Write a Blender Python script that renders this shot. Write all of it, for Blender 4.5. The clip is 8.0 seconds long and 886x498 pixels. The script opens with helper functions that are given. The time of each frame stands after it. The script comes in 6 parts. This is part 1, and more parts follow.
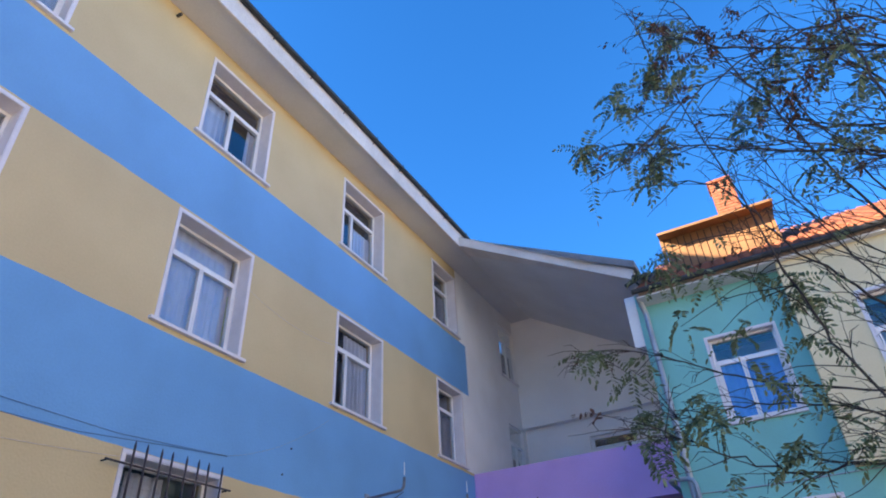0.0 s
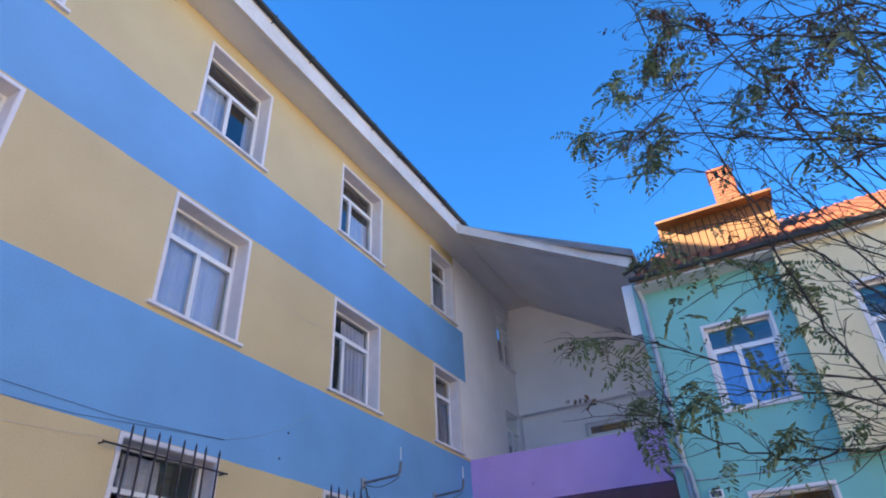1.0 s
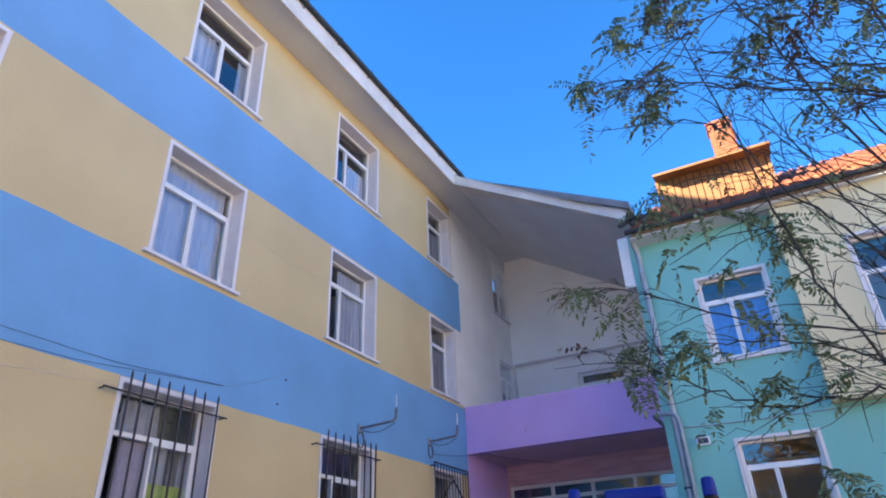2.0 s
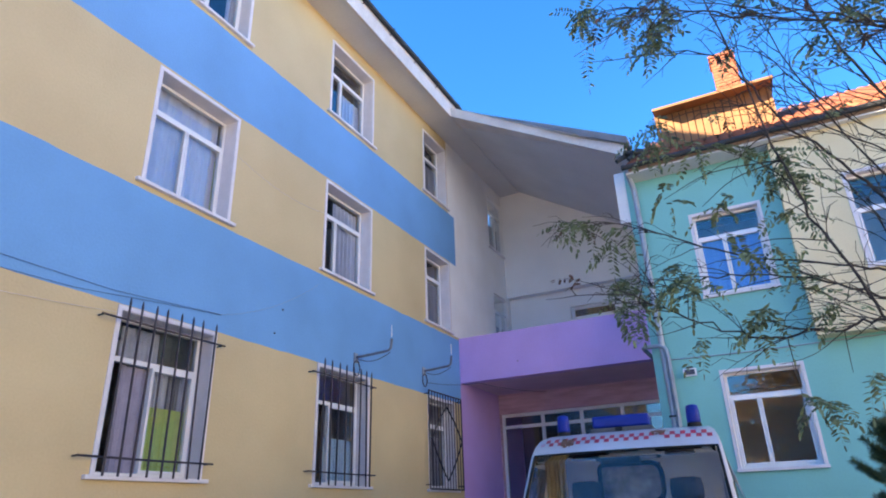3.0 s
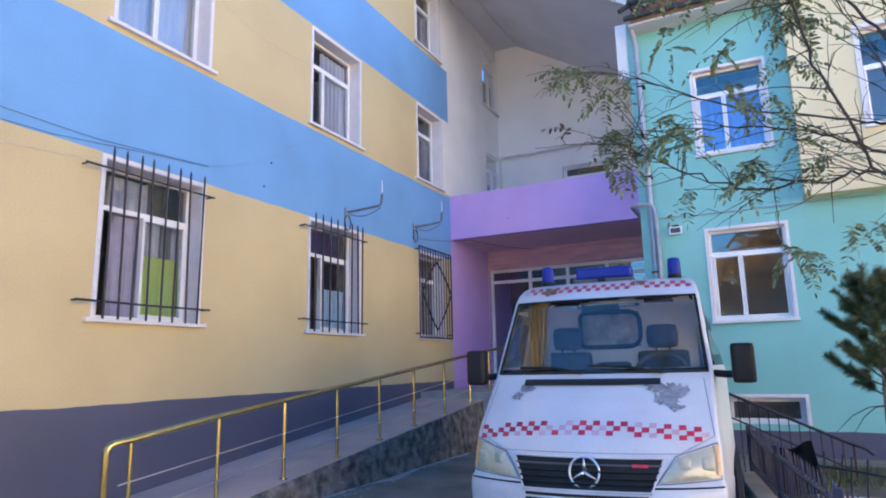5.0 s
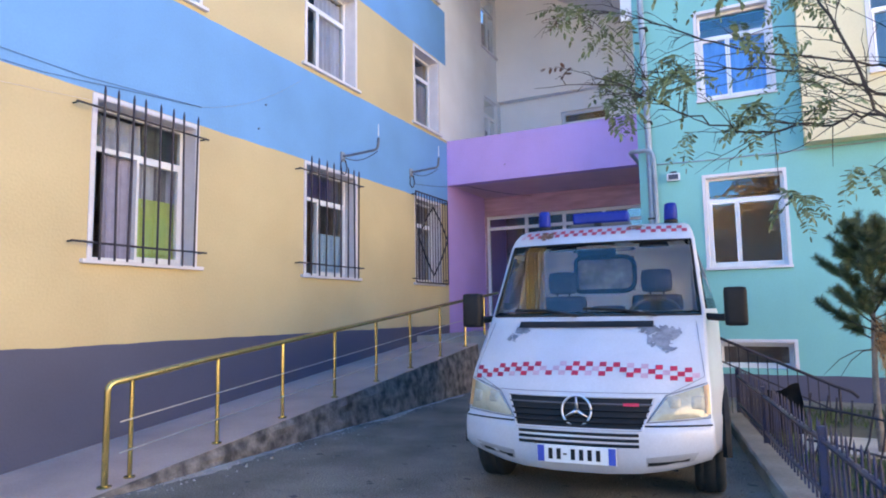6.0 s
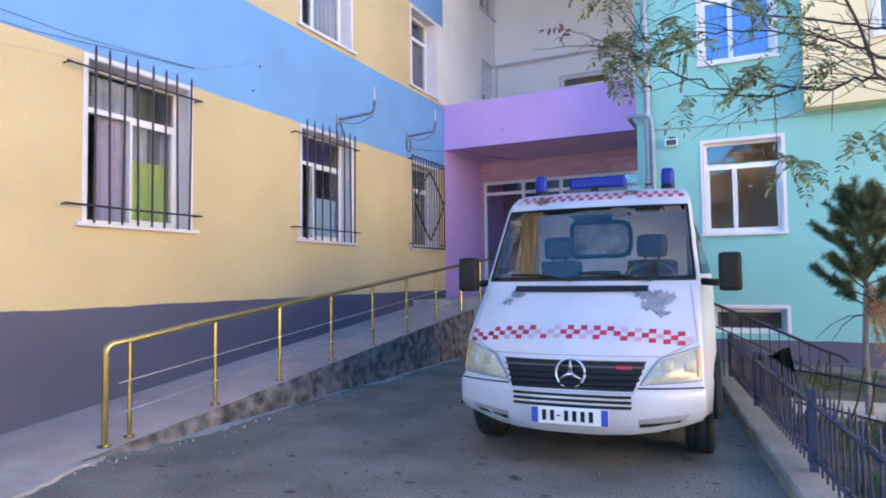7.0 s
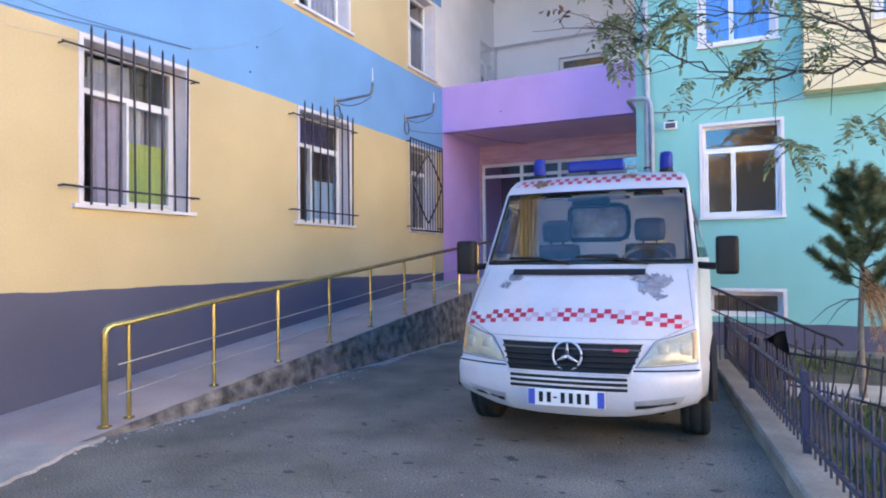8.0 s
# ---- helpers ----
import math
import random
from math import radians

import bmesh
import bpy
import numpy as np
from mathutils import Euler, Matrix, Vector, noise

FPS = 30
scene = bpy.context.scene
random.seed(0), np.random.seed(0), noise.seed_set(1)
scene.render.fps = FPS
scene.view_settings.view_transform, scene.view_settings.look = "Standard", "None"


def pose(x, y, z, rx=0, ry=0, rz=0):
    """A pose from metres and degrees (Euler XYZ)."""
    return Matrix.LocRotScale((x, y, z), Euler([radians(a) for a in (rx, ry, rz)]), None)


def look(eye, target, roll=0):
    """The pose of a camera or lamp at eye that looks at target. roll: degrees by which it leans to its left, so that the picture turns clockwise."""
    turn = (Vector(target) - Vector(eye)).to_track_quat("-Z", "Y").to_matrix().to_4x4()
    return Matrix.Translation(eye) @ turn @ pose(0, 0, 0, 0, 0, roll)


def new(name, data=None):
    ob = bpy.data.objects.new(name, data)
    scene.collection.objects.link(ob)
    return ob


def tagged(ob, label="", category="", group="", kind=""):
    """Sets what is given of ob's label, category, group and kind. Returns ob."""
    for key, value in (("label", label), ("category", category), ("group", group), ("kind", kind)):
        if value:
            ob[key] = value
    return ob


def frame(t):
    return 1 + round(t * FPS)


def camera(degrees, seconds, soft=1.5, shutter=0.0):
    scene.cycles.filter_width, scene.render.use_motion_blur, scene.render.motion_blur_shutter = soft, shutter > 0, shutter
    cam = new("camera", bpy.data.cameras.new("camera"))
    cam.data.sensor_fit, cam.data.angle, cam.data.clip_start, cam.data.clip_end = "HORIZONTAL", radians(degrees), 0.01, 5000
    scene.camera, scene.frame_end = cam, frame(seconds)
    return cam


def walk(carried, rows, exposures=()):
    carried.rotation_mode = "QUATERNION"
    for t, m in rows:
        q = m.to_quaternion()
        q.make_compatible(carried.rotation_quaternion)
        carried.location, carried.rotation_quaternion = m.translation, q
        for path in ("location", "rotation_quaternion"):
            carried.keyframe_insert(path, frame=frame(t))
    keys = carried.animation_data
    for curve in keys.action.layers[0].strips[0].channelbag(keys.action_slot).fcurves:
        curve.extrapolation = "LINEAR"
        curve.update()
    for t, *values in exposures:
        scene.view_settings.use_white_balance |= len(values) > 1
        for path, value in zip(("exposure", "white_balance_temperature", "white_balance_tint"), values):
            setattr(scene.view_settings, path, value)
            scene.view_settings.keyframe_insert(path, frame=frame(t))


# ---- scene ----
cam = camera(69.7, 8.0, 1.9)
PATH = [
    (0, (0.052, 0.359, 1.533), (-1.462, 3.304, 3.776), -3.16),
    (0.5, (0.060, 0.367, 1.530), (-1.460, 3.325, 3.752), -2.92),
    (1, (0.063, 0.371, 1.524), (-1.469, 3.357, 3.701), -2.73),
    (2.5, (0.075, 0.380, 1.491), (-1.559, 3.591, 3.228), -2.10),
    (3, (0.072, 0.380, 1.477), (-1.594, 3.670, 3.026), -1.83),
    (3.5, (0.072, 0.392, 1.458), (-1.623, 3.754, 2.810), -1.71),
    (4, (0.076, 0.417, 1.444), (-1.650, 3.842, 2.579), -1.56),
    (4.5, (0.076, 0.436, 1.424), (-1.670, 3.916, 2.339), -1.41),
    (6, (0.066, 0.454, 1.366), (-1.697, 4.023, 1.760), -0.91),
    (6.5, (0.064, 0.456, 1.359), (-1.694, 4.040, 1.616), -0.77),
    (7, (0.066, 0.457, 1.353), (-1.686, 4.048, 1.532), -0.67),
    (7.5, (0.065, 0.454, 1.350), (-1.680, 4.051, 1.465), -0.58),
    (8, (0.068, 0.452, 1.354), (-1.675, 4.051, 1.425), -0.52),
]
walk(cam, [(t, look(eye, target, roll)) for t, eye, target, roll in PATH], [(0.0, 2.60, 7500, 11), (2.5, 2.94, 7800, 12), (4.5, 3.36, 8400, 12), (6.0, 3.73, 8950, 12), (8.0, 3.86, 9350, 12)])


# ---- light ----
SUN_EL = radians(20)      # low sun behind the long wing
world = bpy.data.worlds.new("sky")
scene.world = world
world.use_nodes = True
_nt = world.node_tree
_nt.nodes.clear()
_sky = _nt.nodes.new("ShaderNodeTexSky")
_sky.sky_type = "NISHITA"
_sky.sun_disc = False
_sky.sun_elevation = SUN_EL
_sky.sun_rotation = radians(90 - 218)
_sky.air_density, _sky.dust_density, _sky.ozone_density = 1.0, 0.0, 8.0
_sky.altitude = 900
_bg = _nt.nodes.new("ShaderNodeBackground")
_bg.inputs["Strength"].default_value = 0.088
_out = _nt.nodes.new("ShaderNodeOutputWorld")
_hue = _nt.nodes.new("ShaderNodeHueSaturation")
_hue.inputs["Saturation"].default_value = 1.12
_hue.inputs["Hue"].default_value = 0.502
_nt.links.new(_sky.outputs[0], _hue.inputs["Color"])
_nt.links.new(_hue.outputs[0], _bg.inputs[0])
_nt.links.new(_bg.outputs[0], _out.inputs[0])
sun_data = bpy.data.lights.new("sun", "SUN")
sun_data.energy, sun_data.angle, sun_data.color = 4.8, radians(0.53), (1.0, 0.86, 0.68)
sun = new("sun", sun_data)
sun_dir = Vector((-math.cos(radians(38)) * math.cos(SUN_EL), -math.sin(radians(38)) * math.cos(SUN_EL), math.sin(SUN_EL)))
sun.matrix_world = look(sun_dir * 60, (0, 0, 0))

# ---- materials ----
def mat(name, col, rough=0.6, metal=0.0, var=0.12, scale=3.0, fine=60.0, bump=0.15, col2=None, spec=0.5, coat=0.0, island=0.0, grain=0.6):
    """A surface with broad blotches, fine grain and a little relief."""
    m = bpy.data.materials.new(name)
    m.use_nodes = True
    nt = m.node_tree
    n, l = nt.nodes, nt.links
    b = n["Principled BSDF"]
    b.inputs["Roughness"].default_value, b.inputs["Metallic"].default_value = rough, metal
    b.inputs["Specular IOR Level"].default_value, b.inputs["Coat Weight"].default_value = spec, coat
    tc = n.new("ShaderNodeTexCoord")
    big, small = n.new("ShaderNodeTexNoise"), n.new("ShaderNodeTexNoise")
    for t, s in ((big, scale), (small, fine)):
        t.inputs["Scale"].default_value, t.inputs["Detail"].default_value = s, 5
        l.new(tc.outputs["Object"], t.inputs["Vector"])
    mix1, mix2 = n.new("ShaderNodeMix"), n.new("ShaderNodeMix")
    mix1.data_type = mix2.data_type = "RGBA"
    c2 = col2 or tuple(c * (1 - 2.2 * var) for c in col)
    mix1.inputs[6].default_value, mix1.inputs[7].default_value = (*col, 1), (*c2, 1)
    ramp = n.new("ShaderNodeMapRange")
    ramp.inputs["From Min"].default_value, ramp.inputs["From Max"].default_value = 0.35, 0.75
    l.new(big.outputs["Fac"], ramp.inputs["Value"])
    l.new(ramp.outputs[0], mix1.inputs[0])
    mix2.blend_type = "MULTIPLY"
    mix2.inputs[0].default_value = min(1.0, var * 3)
    l.new(mix1.outputs[2], mix2.inputs[6])
    r2 = n.new("ShaderNodeMapRange")
    r2.inputs["From Min"].default_value, r2.inputs["From Max"].default_value = 0.3, 0.7
    r2.inputs["To Min"].default_value = grain
    l.new(small.outputs["Fac"], r2.inputs["Value"])
    l.new(r2.outputs[0], mix2.inputs[7])
    last = mix2.outputs[2]
    if island:
        geo, hsv, mr = n.new("ShaderNodeNewGeometry"), n.new("ShaderNodeHueSaturation"), n.new("ShaderNodeMapRange")
        mr.inputs["To Min"].default_value, mr.inputs["To Max"].default_value = 1 - island, 1 + island
        l.new(geo.outputs["Random Per Island"], mr.inputs["Value"])
        l.new(mr.outputs[0], hsv.inputs["Value"])
        l.new(last, hsv.inputs["Color"])
        last = hsv.outputs[0]
    l.new(last, b.inputs["Base Color"])
    if bump:
        bp = n.new("ShaderNodeBump")
        bp.inputs["Strength"].default_value, bp.inputs["Distance"].default_value = bump, 0.01
        l.new(small.outputs["Fac"], bp.inputs["Height"])
        l.new(bp.outputs[0], b.inputs["Normal"])
    return m


def banded(name, bands, end=None, rough=0.75):
    """Wall paint in horizontal bands: (height from which it holds, colour), lowest first; end: (y, z, colour below z, colour above) past y."""
    m = mat(name, (1, 1, 1), rough, var=0.07, scale=0.8, fine=38, bump=0.3, grain=0.72)
    nt = m.node_tree
    n, l = nt.nodes, nt.links
    mix1 = [x for x in n if x.bl_idname == "ShaderNodeMix"][0]
    geo, sep = n.new("ShaderNodeNewGeometry"), n.new("ShaderNodeSeparateXYZ")
    wob = n.new("ShaderNodeTexNoise")
    wob.inputs["Scale"].default_value = 2.5
    l.new(geo.outputs["Position"], wob.inputs["Vector"])
    l.new(geo.outputs["Position"], sep.inputs[0])
    add = n.new("ShaderNodeMath")
    add.operation = "MULTIPLY_ADD"
    l.new(wob.outputs["Fac"], add.inputs[0])
    add.inputs[1].default_value = 0.035
    l.new(sep.outputs["Z"], add.inputs[2])

    def step(sock, edge):
        s = n.new("ShaderNodeMath")
        s.operation = "GREATER_THAN"
        l.new(sock, s.inputs[0])
        s.inputs[1].default_value = edge
        return s.outputs[0]

    def over(fac, a, b):
        x = n.new("ShaderNodeMix")
        x.data_type = "RGBA"
        l.new(fac, x.inputs[0])
        for k, v in ((6, a), (7, b)):
            if isinstance(v, tuple):
                x.inputs[k].default_value = (*v, 1)
            else:
                l.new(v, x.inputs[k])
        return x.outputs[2]

    col = bands[0][1]
    for z, c in bands[1:]:
        col = over(step(add.outputs[0], z + 0.017), col, c)
    if end:
        y, z, low, high = end
        # the yellow fields stop at the last windows, the blue bands run on a little further
        alt = high
        for zz, c in bands[1:]:
            if zz > z:
                alt = over(step(add.outputs[0], zz + 0.017), alt, high if c == YELLOW else c)
        upper = over(step(sep.outputs["Z"], z), col, alt)
        col = over(step(sep.outputs["Y"], y - 0.31), col, upper)
        col = over(step(sep.outputs["Y"], y), col, over(step(sep.outputs["Z"], z), low, high))
    # rain streaks and dust: a little darker and greyer in patches
    l.new(col, mix1.inputs[6])
    dirt = n.new("ShaderNodeMix")
    dirt.data_type, dirt.blend_type = "RGBA", "MULTIPLY"
    dirt.inputs[0].default_value = 1.0
    l.new(col, dirt.inputs[6])
    dirt.inputs[7].default_value = (0.86, 0.845, 0.83, 1)
    l.new(dirt.outputs[2], mix1.inputs[7])
    return m


def glass_mat(name, col=(1, 1, 1), rough=0.0, ior=1.45):
    m = bpy.data.materials.new(name)
    m.use_nodes = True
    b = m.node_tree.nodes["Principled BSDF"]
    b.inputs["Base Color"].default_value = (*col, 1)
    b.inputs["Roughness"].default_value, b.inputs["Transmission Weight"].default_value, b.inputs["IOR"].default_value = rough, 1.0, ior
    return m


YELLOW, BLUE, PURPLE, TEAL = (0.61, 0.487, 0.28), (0.138, 0.37, 0.68), (0.61, 0.39, 0.79), (0.187, 0.545, 0.525)
GREY_BASE, WHITE_W = (0.088, 0.095, 0.15), (0.87, 0.86, 0.86)
M_long = banded("painted_render_long", [(-1, GREY_BASE), (1.10, YELLOW), (3.60, BLUE), (4.95, YELLOW), (6.66, BLUE), (7.86, YELLOW)], end=(12.43, 5.0, PURPLE, WHITE_W))
M_teal = banded("painted_render_teal", [(-1, GREY_BASE), (0.36, TEAL)])
M_cream = banded("painted_render_cream", [(-1, (0.76, 0.66, 0.42)), (-0.5, (0.76, 0.66, 0.42))])
M_white_wall = mat("white_render", WHITE_W, 0.8, var=0.05, scale=0.8, fine=40, bump=0.2)
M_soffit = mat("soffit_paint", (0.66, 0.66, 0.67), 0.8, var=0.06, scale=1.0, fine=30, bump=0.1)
M_fascia = mat("fascia_paint", (0.72, 0.67, 0.64), 0.7, var=0.1, scale=2.0, fine=25, bump=0.2)
M_purple = mat("purple_render", PURPLE, 0.75, var=0.06, scale=1.0, fine=45, bump=0.2)
M_pink = mat("pink_stone_cladding", (0.68, 0.43, 0.56), 0.75, var=0.10, scale=1.6, fine=30, bump=0.3, col2=(0.44, 0.27, 0.32))
_map = M_pink.node_tree.nodes.new("ShaderNodeMapping")
_map.inputs["Scale"].default_value = (1.0, 1.0, 7.0)
M_pink.node_tree.links.new(M_pink.node_tree.nodes["Texture Coordinate"].outputs["Object"], _map.inputs["Vector"])
for _n in M_pink.node_tree.nodes:
    if _n.bl_idname == "ShaderNodeTexNoise":
        M_pink.node_tree.links.new(_map.outputs[0], _n.inputs["Vector"])
M_canopy = mat("pale_pink_soffit", (0.72, 0.50, 0.62), 0.8, var=0.06, scale=1.2, fine=40, bump=0.15)
M_pvc = mat("white_plastic", (0.80, 0.80, 0.82), 0.35, var=0.03, scale=4, fine=90, bump=0.03)
M_trim = mat("white_trim_paint", (0.76, 0.73, 0.77), 0.6, var=0.06, scale=4, fine=50, bump=0.1)
M_glass = glass_mat("window_glass", (0.92, 0.95, 0.97), ior=1.6)
# near-black: the gloom of rooms, flue and dormer core is in the colour
M_dark = mat("unlit_dark", (0.03, 0.03, 0.035), 0.9, var=0.1)
M_lace = mat("lace_curtain", (0.62, 0.62, 0.72), 0.9, var=0.08, scale=6, fine=80)
M_lime = mat("lime_blind", (0.55, 0.66, 0.16), 0.9, var=0.05, scale=6, fine=80)
# plain blue sheet set behind the lower panes of one window
M_blueback = mat("blue_backing", (0.07, 0.32, 0.88), 0.6, var=0.06, scale=4, fine=80)
M_mint = mat("pale_blue_blind", (0.45, 0.66, 0.80), 0.9, var=0.05, scale=6, fine=80)
M_iron = mat("painted_iron_bars", (0.035, 0.03, 0.05), 0.55, metal=0.2, var=0.2, scale=12, fine=120, bump=0.2)
M_gutter = mat("weathered_gutter", (0.05, 0.055, 0.06), 0.6, metal=0.3, var=0.2, scale=5, fine=60, bump=0.2)
M_pipe = mat("grey_pipe", (0.36, 0.42, 0.48), 0.45, metal=0.3, var=0.12, scale=5, fine=50, bump=0.1)
M_brass = mat("brass_tube", (0.66, 0.52, 0.22), 0.24, metal=0.9, var=0.12, scale=6, fine=80, bump=0.05)
M_wire = mat("steel_rod", (0.62, 0.60, 0.58), 0.35, metal=0.8, var=0.08, scale=6, fine=80, bump=0.05)
M_cable = mat("black_cable", (0.06, 0.07, 0.11), 0.6, var=0.1)
M_roof = mat("clay_tiles", (0.28, 0.085, 0.04), 0.8, var=0.16, scale=2, fine=30, bump=0.3, island=0.25)
M_roofgrey = mat("grey_roof_sheet", (0.22, 0.22, 0.24), 0.7, var=0.14, scale=2, fine=30, bump=0.3)
M_brick = mat("chimney_brick", (0.30, 0.095, 0.05), 0.85, var=0.16, scale=7, fine=60, bump=0.4, island=0.2)
M_mortar = mat("mortar", (0.30, 0.20, 0.14), 0.9, var=0.14, scale=7, fine=60, bump=0.4)
M_wood = mat("dormer_boards", (0.25, 0.125, 0.055), 0.7, var=0.16, scale=3, fine=40, bump=0.3, island=0.2)
M_asphalt = mat("worn_asphalt", (0.36, 0.315, 0.255), 0.9, var=0.27, scale=1.7, fine=75, bump=1.0, grain=0.18, col2=(0.20, 0.173, 0.14), spec=0.3)
M_concrete = mat("pale_concrete", (0.53, 0.455, 0.40), 0.85, var=0.16, scale=2.2, fine=50, bump=0.5)
M_ramp = mat("ramp_screed", (0.53, 0.40, 0.36), 0.8, var=0.12, scale=1.6, fine=60, bump=0.4)
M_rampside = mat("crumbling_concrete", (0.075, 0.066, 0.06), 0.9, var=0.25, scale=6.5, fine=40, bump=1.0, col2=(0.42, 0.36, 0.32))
M_kerb = mat("dirty_kerb_concrete", (0.38, 0.33, 0.285), 0.9, var=0.2, scale=2.6, fine=45, bump=0.7, col2=(0.22, 0.19, 0.16))
M_soil = mat("soil", (0.10, 0.085, 0.06), 0.95, var=0.2, scale=3, fine=40, bump=0.8)

# ---- building helpers ----
def mesh_from(bm, name, smooth=False):
    me = bpy.data.meshes.new(name)
    bmesh.ops.recalc_face_normals(bm, faces=bm.faces)
    bm.to_mesh(me)
    bm.free()
    if smooth:
        for p in me.polygons:
            p.use_smooth = True
    return me


def part(name, bm, material, parent=None, label="", smooth=False):
    """One mesh object, under a thing or under a part."""
    me = mesh_from(bm, name, smooth)
    me.materials.append(material)
    ob = new(name, me)
    if parent:
        ob.parent = parent
    return tagged(ob, label)


def thing(name, m, label, category, group="", kind=""):
    ob = new(name)
    ob.empty_display_size = 0.1
    ob.matrix_basis = m
    return tagged(ob, label, category, group, kind)


def box(bm, x0, x1, y0, y1, z0, z1, bev=0.0):
    r = bmesh.ops.create_cube(bm, size=1.0, matrix=Matrix.LocRotScale(((x0 + x1) / 2, (y0 + y1) / 2, (z0 + z1) / 2), None, (abs(x1 - x0), abs(y1 - y0), abs(z1 - z0))))
    if bev:
        es = list({e for v in r["verts"] for e in v.link_edges})
        bmesh.ops.bevel(bm, geom=es, offset=bev, segments=2, affect="EDGES", profile=0.7)
    return bm


def tube(bm, p, q, r, r2=None, seg=10, caps=True):
    p, q = Vector(p), Vector(q)
    d = q - p
    m = Matrix.Translation((p + q) / 2) @ d.to_track_quat("Z", "Y").to_matrix().to_4x4()
    bmesh.ops.create_cone(bm, cap_ends=caps, segments=seg, radius1=r, radius2=r if r2 is None else r2, depth=d.length, matrix=m)
    return bm


def sweep(bm, pts, r, seg=8, radii=None):
    """A round bar along a line of points."""
    pts = [Vector(p) for p in pts]
    rings, side = [], None
    for i, p in enumerate(pts):
        d = (pts[min(i + 1, len(pts) - 1)] - pts[max(i - 1, 0)]).normalized()
        if side is None:
            side = d.orthogonal().normalized()
        side = (side - d * side.dot(d)).normalized()
        up = d.cross(side)
        rr = radii[i] if radii else r
        rings.append([bm.verts.new(p + rr * (math.cos(a) * side + math.sin(a) * up)) for a in (2 * math.pi * k / seg for k in range(seg))])
    for a, b in zip(rings, rings[1:]):
        for k in range(seg):
            bm.faces.new((a[k], a[(k + 1) % seg], b[(k + 1) % seg], b[k]))
    bm.faces.new(rings[0][::-1])
    bm.faces.new(rings[-1])
    return bm


def arc(points, n=6):
    """Points of a line with its corners rounded a little."""
    pts = [Vector(p) for p in points]
    out = [pts[0]]
    for a, b, c in zip(pts, pts[1:], pts[2:]):
        r = min((a - b).length, (c - b).length) * 0.35
        p, q = b + (a - b).normalized() * r, b + (c - b).normalized() * r
        out += [(1 - t) ** 2 * p + 2 * t * (1 - t) * b + t * t * q for t in (k / n for k in range(n + 1))]
    return out + [pts[-1]]


def sag(p, q, drop, n=10):
    p, q = Vector(p), Vector(q)
    return [p.lerp(q, k / n) - Vector((0, 0, drop * 4 * (k / n) * (1 - k / n))) for k in range(n + 1)]


def pierced(us, zs, holes, thick):
    """A wall panel in local u (along), z (up), from depth 0 back to thick, with true openings (u0, u1, z0, z1)."""
    us = sorted({*us, *(h[0] for h in holes), *(h[1] for h in holes)})
    zs = sorted({*zs, *(h[2] for h in holes), *(h[3] for h in holes)})
    bm = bmesh.new()
    vert = {}

    def v(i, k, d):
        if (i, k, d) not in vert:
            vert[i, k, d] = bm.verts.new((us[i], thick * d, zs[k]))
        return vert[i, k, d]

    def solid(i, k):
        if not (0 <= i < len(us) - 1 and 0 <= k < len(zs) - 1):
            return False
        u, z = (us[i] + us[i + 1]) / 2, (zs[k] + zs[k + 1]) / 2
        return not any(h[0] < u < h[1] and h[2] < z < h[3] for h in holes)

    for i in range(len(us) - 1):
        for k in range(len(zs) - 1):
            if not solid(i, k):
                continue
            bm.faces.new((v(i, k, 0), v(i + 1, k, 0), v(i + 1, k + 1, 0), v(i, k + 1, 0)))
            bm.faces.new((v(i, k, 1), v(i, k + 1, 1), v(i + 1, k + 1, 1), v(i + 1, k, 1)))
            if not solid(i - 1, k):
                bm.faces.new((v(i, k, 0), v(i, k + 1, 0), v(i, k + 1, 1), v(i, k, 1)))
            if not solid(i + 1, k):
                bm.faces.new((v(i + 1, k, 0), v(i + 1, k, 1), v(i + 1, k + 1, 1), v(i + 1, k + 1, 0)))
            if not solid(i, k - 1):
                bm.faces.new((v(i, k, 0), v(i, k, 1), v(i + 1, k, 1), v(i + 1, k, 0)))
            if not solid(i, k + 1):
                bm.faces.new((v(i, k + 1, 0), v(i + 1, k + 1, 0), v(i + 1, k + 1, 1), v(i, k + 1, 1)))
    return bm


def place(ob, m):
    ob.matrix_basis = m
    return ob

# ---- large structure ----
WX, TY = -5.722, 11.234          # face of the long wing (x), face of the turquoise house (y)
LONG = pose(WX, 0, 0, 0, 0, 90)   # local x runs along the wing, local y goes into it

bm = bmesh.new()
bmesh.ops.create_grid(bm, x_segments=40, y_segments=40, size=400)
ground = tagged(part("ground", bm, M_asphalt), "worn dark grey asphalt yard with patches and cracks", "ground", kind="structure")

COLS = ((-2.15, -0.89), (1.145, 2.40), (4.445, 5.70), (7.715, 8.985), (11.02, 12.04))
ROWS_W = ((1.93, 3.545), (5.05, 6.58), (7.95, 9.45))
holes = [(a, b, z0, z1) for a, b in COLS for z0, z1 in ROWS_W]
SIDE = ((14.50, 15.44, 7.90, 9.41), (14.58, 15.44, 5.10, 6.66))
holes += list(SIDE)
tagged(place(part("wall_long", pierced((-4.5, 15.9), (-0.3, 9.8), holes, 0.35), M_long), LONG), "long wing wall painted in yellow and blue bands", "wall", kind="structure")
bm = bmesh.new()
box(bm, -14.0, -13.7, -4.5, 15.9, -0.3, 9.8)
box(bm, -13.7, WX - 0.36, -4.5, -4.2, -0.3, 9.8)
tagged(part("wall_far", bm, M_white_wall), "plain rendered rear walls of the long wing", "wall", kind="structure")
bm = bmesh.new()
